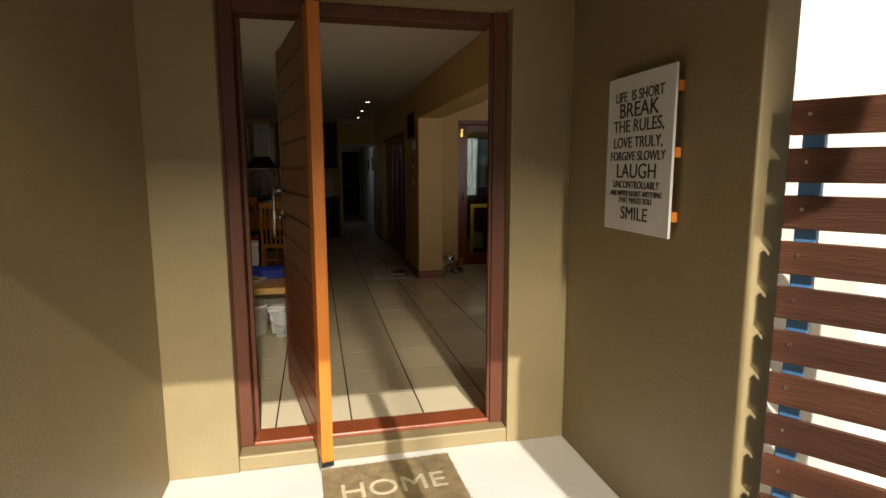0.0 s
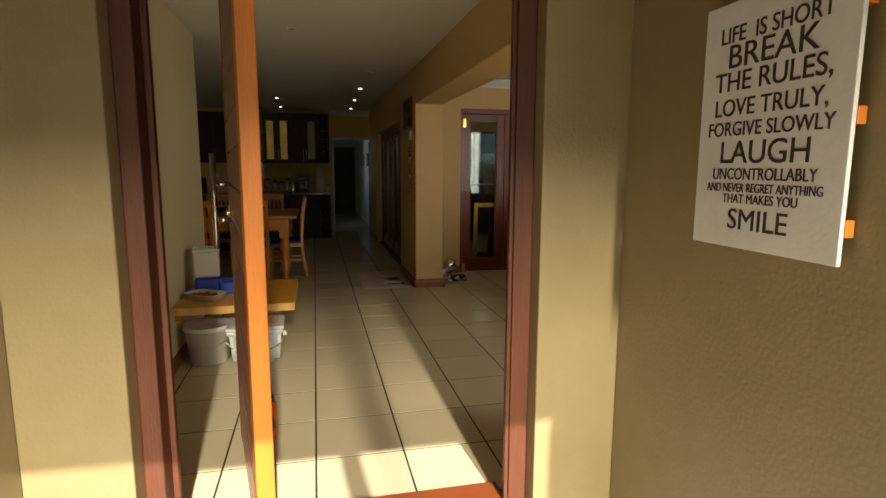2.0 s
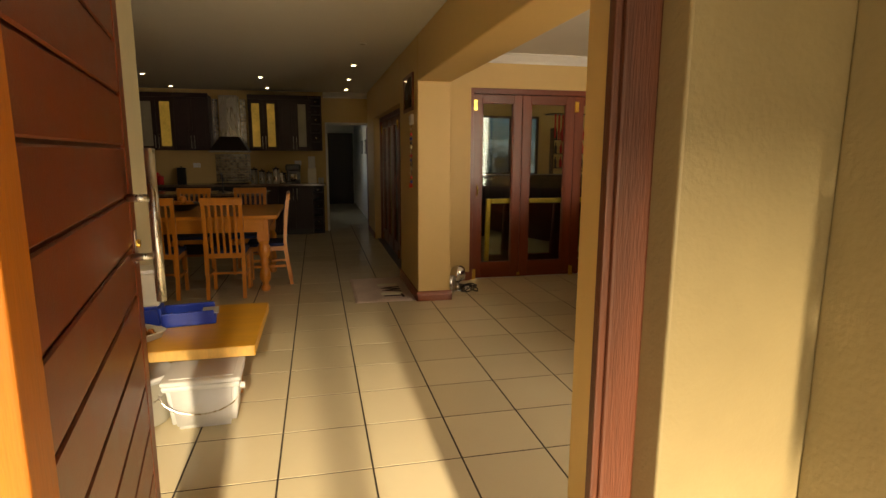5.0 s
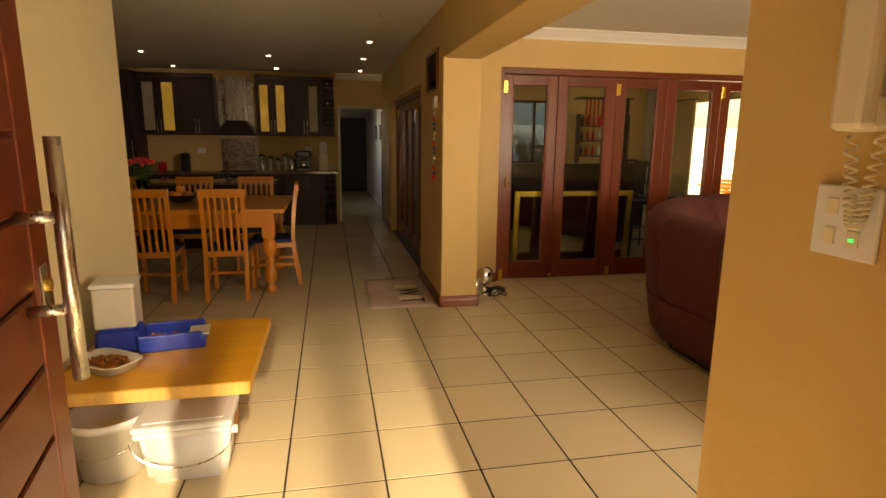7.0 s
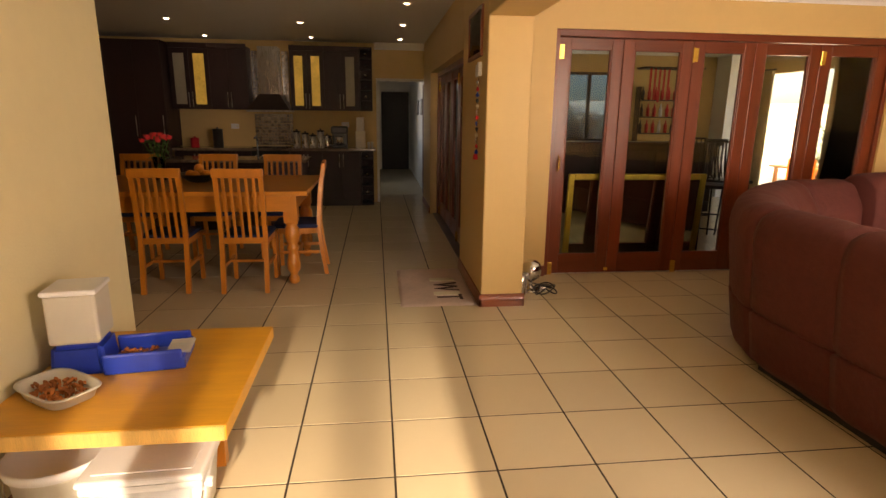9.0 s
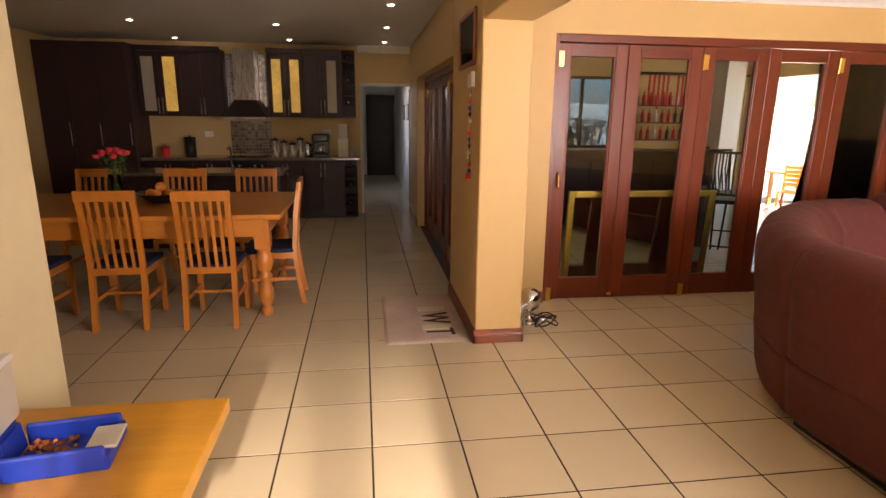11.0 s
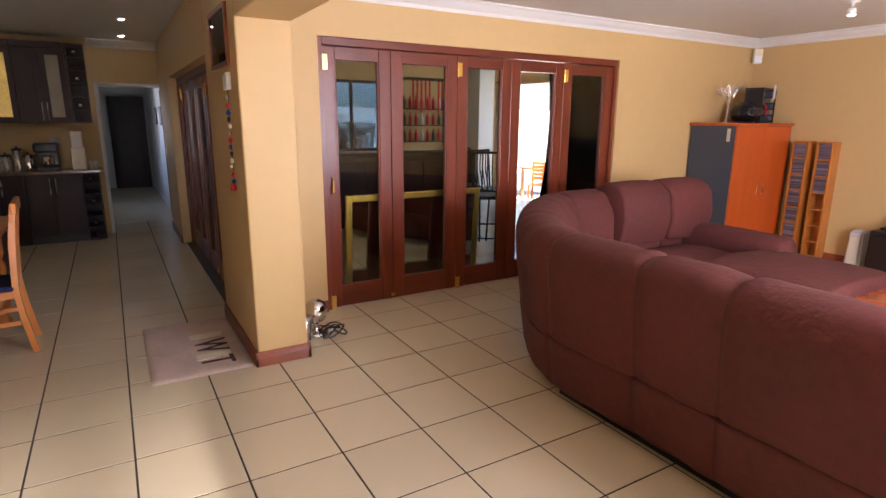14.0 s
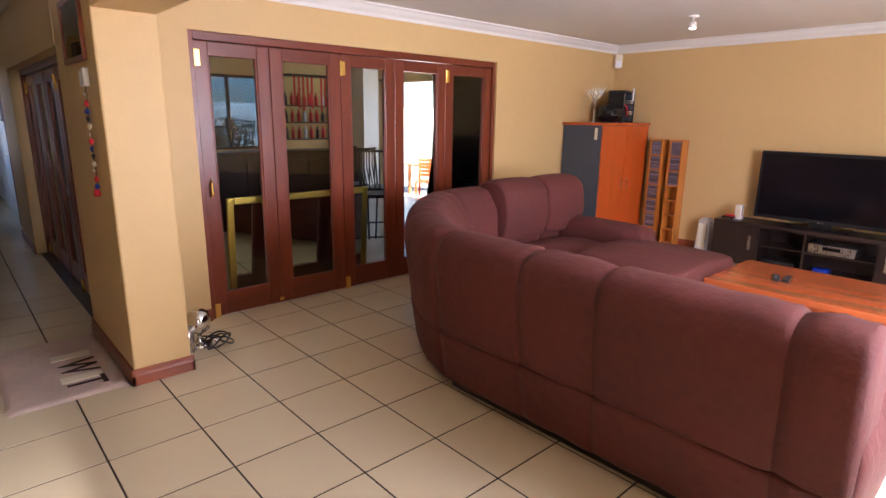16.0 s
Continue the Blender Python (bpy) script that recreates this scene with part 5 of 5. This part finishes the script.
def cd_tower(y, full, lab):
    t = thing("cd_tower", lab, "cd tower", pose(7.09, y, 0), "compact disc towers")
    w, h, d = 0.17, 1.36, 0.17
    for s in (0, 1):
        part("side", box((-d, -w / 2 + s * (w - 0.016), 0), (0, -w / 2 + s * (w - 0.016) + 0.016, h), 0.002), "pine", t)
    part("back", box((-0.012, -w / 2 + 0.017, 0), (0, w / 2 - 0.017, h)), "pine", t)
    n = 7
    for i in range(n + 1):
        z = min(0.03 + i * (h - 0.045) / n, h - 0.016)
        part("shelf", box((-d, -w / 2 + 0.017, z), (-0.013, w / 2 - 0.017, z + 0.014)), "pine", t)
    cell = (h - 0.045) / n
    for i in range(n):
        if i >= n - full:
            for k in range(14):
                z = 0.03 + i * cell + 0.0145 + k * 0.0115
                part("cd_case", box((-d + 0.012 + 0.006 * (k % 3), -w / 2 + 0.02, z), (-0.02, w / 2 - 0.021, z + 0.0098)), "cd", t)


cd_tower(2.06, 7, "tall narrow pine tower filled with compact discs")
cd_tower(1.8, 3, "tall narrow pine tower with discs on upper shelves")


def tv_stand():
    t = thing("tv_stand", "long low dark wenge television stand", "tv stand")
    x0, x1, y0, y1 = 6.68, 7.07, -1.25, 1.13
    part("top", box((x0 - 0.01, y0, 0.46), (x1, y1, 0.5), 0.004), "blackwood", t)
    part("base", box((x0, y0, 0.02), (x1, y1, 0.06), 0.003), "blackwood", t)
    part("back", box((x1 - 0.015, y0, 0.061), (x1, y1, 0.459)), "blackwood", t)
    for y in (y0, -0.45, 0.18, 0.63, y1 - 0.02):
        part("divider", box((x0, y, 0.061), (x1 - 0.016, y + 0.02, 0.459)), "blackwood", t)
    part("shelf", box((x0 + 0.02, -0.429, 0.25), (x1 - 0.016, 0.629, 0.268)), "blackwood", t)
    for a, b, hy in ((0.651, 1.109, 0.72), (y0 + 0.021, -0.451, -0.52)):
        d = part("door", box((x0 - 0.018, a, 0.062), (x0 - 0.001, b, 0.458), 0.003), "blackwood", t)
        part("handle", box((x0 - 0.034, hy - 0.015, 0.2), (x0 - 0.0185, hy + 0.015, 0.36), 0.003), "steel", d)


tv_stand()


def television():
    t = thing("television", "large black flat screen television, switched off", "television", pose(6.9, 0.13, 0.5))
    part("housing", box((-0.02, -0.66, 0.05), (0.05, 0.66, 0.79), 0.012), "black", t)
    part("screen", box((-0.0235, -0.625, 0.09), (-0.0205, 0.625, 0.755)), "screen", t)
    part("stand_neck", box((0.0, -0.1, 0.012), (0.03, 0.1, 0.06)), "black", t)
    part("stand_foot", box((-0.12, -0.28, 0.0), (0.1, 0.28, 0.014), 0.005), "screen", t)
    part("badge", box((-0.0215, -0.03, 0.062), (-0.0202, 0.03, 0.07)), "steel", t)


television()
t = thing("receiver", "silver audio receiver on the stand shelf", "receiver", pose(6.7, -0.05, 0.268))
part("case", box((0, -0.21, 0.008), (0.3, 0.21, 0.1), 0.004), "steel", t)
part("display", box((-0.003, -0.08, 0.05), (-0.0005, 0.08, 0.085)), "screen", t)
for k in range(4):
    part("foot", box((0.03 + 0.22 * (k % 2), -0.18 + 0.32 * (k // 2), 0), (0.05 + 0.22 * (k % 2), -0.15 + 0.32 * (k // 2), 0.0078)), "black", t)
for y in (-0.15, 0.13, 0.17):
    part("knob", tube([(-0.012, y, 0.04), (0, y, 0.04)], 0.012, 10), "chrome", t)
t = thing("game_console", "flat black console box on the lower shelf", "console", pose(6.72, 0.42, 0.06))
part("case", box((0, -0.16, 0.0), (0.25, 0.16, 0.055), 0.006), "black", t)
part("slot", box((-0.002, -0.1, 0.03), (-0.0003, 0.06, 0.036)), "grey", t)
t = thing("disc_box", "small blue disc box on the lower shelf", "disc box", pose(6.72, 0.02, 0.06))
part("case", box((0, -0.07, 0.0), (0.12, 0.07, 0.04), 0.004), "blue", t)
part("lid", box((0, -0.07, 0.0405), (0.12, 0.07, 0.05), 0.003), "blue", t)
t = thing("speaker", "small white satellite speaker on the stand", "speaker", pose(6.85, 0.93, 0.5))
part("cabinet", box((-0.04, -0.035, 0.005), (0.04, 0.035, 0.16), 0.008), "plastic", t)
part("grille", box((-0.043, -0.028, 0.02), (-0.0405, 0.028, 0.15), 0.001), "beige", t)
part("foot", box((-0.05, -0.04, 0), (0.05, 0.04, 0.0048)), "plastic", t)
t = thing("toy_car", "small red and black model car on the stand", "toy", pose(6.8, 1.02, 0.5))
part("chassis", box((-0.03, -0.07, 0.01), (0.03, 0.07, 0.03), 0.006), "black", t)
part("bonnet", box((-0.028, -0.065, 0.031), (0.028, 0.04, 0.045), 0.008), "red", t)
for y in (-0.045, 0.045):
    for x in (-0.034, 0.026):
        part("wheel", tube([(x, y, 0.016), (x + 0.008, y, 0.016)], 0.016, 10), "black", t)
t = thing("tower_speaker", "white tapered floor speaker beside the stand", "speaker", pose(6.95, 1.33, 0))
bm = bmesh.new()
bmesh.ops.create_cube(bm, size=1)
for v in bm.verts:
    k = 1 if v.co.z < 0 else 0.8
    v.co = Vector((v.co.x * 0.19 * k, v.co.y * 0.16 * k, (v.co.z + 0.5) * 0.44))
bmesh.ops.bevel(bm, geom=bm.edges[:], offset=0.02, segments=3, affect="EDGES")
part("cabinet", bm, "plastic", t)
part("grille", box((-0.098, -0.05, 0.08), (-0.088, 0.05, 0.38), 0.004), "beige", t)
t = thing("corner_speaker", "small wall speaker high in the room corner", "speaker", pose(7.02, 2.77, 2.27, 0, 0, -45))
part("cabinet", box((-0.05, -0.045, 0), (0.05, 0.045, 0.17), 0.008), "beige", t)
part("bracket", tube([(0, 0.04, 0.09), (0, 0.08, 0.09)], 0.01, 8), "steel", t)
part("grille", box((-0.04, -0.049, 0.01), (0.04, -0.0455, 0.09), 0.001), "plastic", t)
t = thing("ceiling_spotlight", "small lit spotlight on the lounge ceiling", "spotlight", pose(5.5, 1.09, H))
part("rose", lathe([(0.05, -0.001), (0.05, -0.012), (0.012, -0.018), (0.01, -0.05)], 16), "white", t, smooth=True)
part("head", lathe([(0.012, -0.05), (0.03, -0.06), (0.035, -0.11), (0.03, -0.111)], 16), "white", t, smooth=True)
part("bulb", lathe([(0.028, -0.112), (0.02, -0.118), (0.003, -0.12)], 14), "bulb", t)


# ---- terrace room ----
def gilt_mirror():
    t = thing("gilt_mirror", "large gold framed mirror leaning behind the doors", "mirror", Matrix.Translation((1.735, 3.07, 0.0)) @ Matrix.Rotation(radians(4), 4, "X"))
    w, h, f = 1.38, 0.94, 0.06
    for a, b in (((0, 0, 0), (f, 0.035, h)), ((w - f, 0, 0), (w, 0.035, h)), ((f, 0, h - f), (w - f, 0.035, h)), ((f, 0, 0), (w - f, 0.035, f))):
        bar = part("frame_bar", box(a, b, 0.012, seg=3), "gold", t)
    for a, b in (((f - 0.022, -0.006, f), (f - 0.01, 0.0, h - f)), ((w - f + 0.01, -0.006, f), (w - f + 0.022, 0.0, h - f)), ((f, -0.006, h - f + 0.01), (w - f, 0.0, h - f + 0.022))):
        part("gilt_bead", box(a, b, 0.002), "gold", t)
    part("glass", box((f, 0.012, f), (w - f, 0.02, h - f)), "mirror", t)


gilt_mirror()


def bar_counter():
    t = thing("bar_counter", "dark wood bar counter in the terrace room", "bar counter")
    part("front", box((2.2, 6.2, 0.0), (5.2, 6.3, 1.04)), "blackwood", t)
    part("counter_top", box((2.12, 6.12, 1.041), (5.28, 6.55, 1.09), 0.01), "blackwood", t)
    for k in range(6):
        part("panel", box((2.3 + 0.48 * k, 6.18, 0.12), (2.7 + 0.48 * k, 6.199, 0.95), 0.006), "kit", t)


bar_counter()


def back_shelf():
    t = thing("bar_shelf", "bar shelf with bottles and red ornaments", "shelf", pose(4.75, 8.0, 0))
    for z in (1.15, 1.45, 1.75):
        part("shelf", box((0, 0, z), (1.1, 0.18, z + 0.02)), "blackwood", t)
    for x in (0.0, 1.08):
        part("upright", box((x, 0, 0.0), (x + 0.02, 0.18, 2.0)), "blackwood", t)
    rng = random.Random(21)
    for z in (1.171, 1.471, 1.771):
        for k in range(8):
            part("bottle", lathe([(0.03, 0), (0.032, 0.14), (0.012, 0.18), (0.012, 0.23)], 10, (0.1 + k * 0.125, 0.09)), ["red", "black", "plastic", "red"][rng.randrange(4)], t, smooth=True).location.z = z


back_shelf()
for i, x in enumerate((3.62, 3.7, 3.78, 3.86, 3.94, 4.1, 4.18, 4.26)):
    t = tagged(part("hanging_ribbon", box((x, 5.4 + 0.03 * i, 1.72 - 0.03 * (i % 3)), (x + 0.03, 5.404 + 0.03 * i, 2.1), 0.001), "red"), "red ribbon hanging in the terrace room", "ribbon", "hanging ribbons")
structure("ribbon_rail", box((3.55, 5.38, 2.1), (4.4, 5.65, 2.12)), "blackwood", "dark rail above the ribbons")
structure("ribbon_posts", box((4.36, 5.5, 0), (4.4, 5.54, 2.1)), "blackwood", "dark post of the ribbon rail")


def bar_stool(m):
    t = thing("bar_chair", "tall black metal slat-back bar chair", "bar chair", m, "black bar chairs")
    for x in (-0.17, 0.17):
        part("back_leg", tube([(x, -0.04, 0), (x, 0, 0.7), (x, -0.04, 1.2)], 0.012, 8), "black", t)
        part("front_leg", tube([(x, 0.36, 0), (x, 0.33, 0.7)], 0.012, 8), "black", t)
    part("seat", box((-0.2, -0.02, 0.7), (0.2, 0.37, 0.74), 0.012), "black", t)
    for k in range(5):
        x = -0.12 + 0.06 * k
        part("slat", tube([(x, 0.0, 0.74), (x, -0.045, 0.97), (x, -0.04, 1.2)], 0.009, 6), "black", t)
    part("top_rail", tube([(-0.19, -0.04, 1.2), (0.19, -0.04, 1.2)], 0.014, 8), "black", t)
    for z in (0.25, 0.42):
        part("foot_rail", tube([(-0.17, 0.34, z), (0.17, 0.34, z)], 0.009, 6), "black", t)
    return t


stool = bar_stool(pose(3.86, 3.95, 0, 0, 0, 150))
copy_thing(stool, pose(4.1, 4.4, 0, 0, 0, 200))
copy_thing(stool, pose(4.05, 4.9, 0, 0, 0, 170))


def window_frame(name, x0, x1, z0, z1, n, y, lab, pane="glass"):
    t = thing(name, lab, "window", kind="structure")
    part("window_frame", box((x0, y, z0), (x0 + 0.05, y + 0.06, z1)), "blackwood", t)
    part("window_frame", box((x1 - 0.05, y, z0), (x1, y + 0.06, z1)), "blackwood", t)
    part("window_frame", box((x0 + 0.05, y, z1 - 0.05), (x1 - 0.05, y + 0.06, z1)), "blackwood", t)
    part("window_frame", box((x0 + 0.05, y, z0), (x1 - 0.05, y + 0.06, z0 + 0.05)), "blackwood", t)
    for k in range(1, n):
        x = x0 + (x1 - x0) * k / n
        part("mullion", box((x - 0.025, y, z0 + 0.05), (x + 0.025, y + 0.06, z1 - 0.05)), "blackwood", t)
    g = part("pane", box((x0 + 0.05, y + 0.025, z0 + 0.05), (x1 - 0.05, y + 0.031, z1 - 0.05)), pane, t)
    g.visible_shadow = False


# pane tint lowers the brightness of the garden behind
window_frame("window_1", 2.6, 4.5, 1.0, 2.25, 3, 8.22, "dark framed terrace window", "tint")
# unseen window, added to frame the lounge fill lamp
window_frame("window_3", 2.2, 3.55, 0.7, 2.3, 2, -2.74, "unseen dark framed window added round the lounge fill lamp")


def blind(y0, y1, x):
    t = thing("curtain", "pale straw coloured pleated curtain beside the doors", "curtain")
    bm = bmesh.new()
    n = 60
    cols = []
    for i in range(n + 1):
        yy = y0 + (y1 - y0) * i / n
        xx = x + 0.03 * math.sin(i * 1.3)
        cols.append((bm.verts.new((xx, yy, 0.03)), bm.verts.new((xx, yy, 2.3))))
    for a, b in zip(cols, cols[1:]):
        bm.faces.new((a[0], b[0], b[1], a[1]))
    part("cloth", bm, "curtain", t, smooth=True)
    part("rail", tube([(x, y0 - 0.05, 2.31), (x, y1 + 0.05, 2.31)], 0.015, 8), "blackwood", t)


blind(7.55, 8.15, 7.0)
structure("pillar_terrace", box((6.3, 7.75, 0), (6.65, 8.19, H)), "white", "white terrace room column")


def patio_set():
    t = thing("patio_table", "wooden garden table out in the sun", "garden table", pose(9.0, 8.7, -0.25))
    part("tabletop", box((-0.6, -0.5, 0.7), (0.6, 0.5, 0.74), 0.006), "pine_h", t)
    for x in (-0.52, 0.46):
        for y in (-0.42, 0.36):
            part("leg", box((x, y, 0), (x + 0.06, y + 0.06, 0.7)), "pine", t)
    t = thing("garden_chair", "wooden slatted garden chair in the sun", "garden chair", pose(8.2, 8.0, -0.25, 0, 0, 130))
    for x in (-0.22, 0.22):
        part("leg", box((x - 0.02, -0.02, 0), (x + 0.02, 0.02, 0.95)), "cherry", t)
        part("leg", box((x - 0.02, 0.43, 0), (x + 0.02, 0.47, 0.45)), "cherry", t)
    for k in range(5):
        part("seat_slat", box((-0.24, 0.03 + 0.09 * k, 0.45), (0.24, 0.1 + 0.09 * k, 0.47)), "cherry", t)
        part("back_slat", box((-0.24, -0.015, 0.55 + 0.08 * k), (0.24, 0.005, 0.61 + 0.08 * k)), "cherry", t)


patio_set()


def shrub(x, y, h, seed):
    t = thing("shrub", "leafy green garden shrub outside the window", "shrub", pose(x, y, -0.25), "garden shrubs")
    rng = random.Random(seed)
    for k in range(4):
        part("stem", tube([(0, 0, 0), (rng.uniform(-.15, .15), rng.uniform(-.15, .15), h * 0.5), (rng.uniform(-.35, .35), rng.uniform(-.3, .3), h * 0.9)], 0.02, 6), "gate", t)
    bm = bmesh.new()
    for _ in range(900):
        c = Vector((rng.gauss(0, 0.32), rng.gauss(0, 0.28), h * rng.uniform(0.35, 1.1)))
        u = Vector((rng.uniform(-1, 1), rng.uniform(-1, 1), rng.uniform(-1, 1))).normalized() * 0.06
        w = u.cross(Vector((0.3, 0.5, 1))).normalized() * 0.025
        bm.faces.new([bm.verts.new(q) for q in (c - u, c + w, c + u, c - w)])
    part("leaves", bm, "green", t)


shrub(3.5, 9.5, 1.75, 31)
shrub(4.4, 9.7, 1.6, 32)
shrub(11.5, 11.0, 1.4, 33)
# ground tone in place of white plaster, to dim the window view
structure("wall_garden", box((-2, 14.0, -0.25), (18, 14.2, 1.9)), "ground", "garden boundary wall toned down to dim the window view")


def railing():
    t = thing("railing", "black steel railing outside the terrace window", "railing", pose(2.6, 8.9, -0.25))
    part("rail", box((0, 0, 1.6), (2.0, 0.03, 1.63)), "black", t)
    part("rail", box((0, 0, 1.2), (2.0, 0.03, 1.22)), "black", t)
    for k in range(14):
        part("baluster", box((0.02 + k * 0.148, 0.005, 0), (0.04 + k * 0.148, 0.025, 1.6)), "black", t)


railing()

# ---- floor tiles ----
floor_ob = bpy.data.objects["floor"]


def tile_mesh():
    bm = box((-0.2128, -0.2128, -0.003), (0.2128, 0.2128, 0.0), 0.0006, seg=1)
    me = bpy.data.meshes.new("tile")
    bm.to_mesh(me)
    bm.free()
    me.materials.append(M["tile"])
    return me


tile_me = tile_mesh()
# pieces trodden nearest: entrance, hall and the open lounge floor
far_tiles = bmesh.new()
count = 0
for i in range(-11, 17):
    for j in range(-6, 20):
        x, y = TILE * (i + 0.5), TILE * (j + 0.5)
        if y < -2.35 or x < -4.4 or x > 7.2:
            continue
        if -1.5 < x < 2.7 and -2.3 < y < 7.3 and count < 300:
            o = new("tile", tile_me)
            o.parent = floor_ob
            o.location = (x, y, 0.0)
            count += 1
        else:
            v = [far_tiles.verts.new((x + sx * 0.2128, y + sy * 0.2128, z)) for z in (-0.003, 0.0) for sx, sy in ((-1, -1), (1, -1), (1, 1), (-1, 1))]
            far_tiles.faces.new(v[4:])
            for k in range(4):
                far_tiles.faces.new((v[k], v[(k + 1) % 4], v[4 + (k + 1) % 4], v[4 + k]))
tagged(part("tiles_far", far_tiles, "tile_far", floor_ob), kind="stuff")
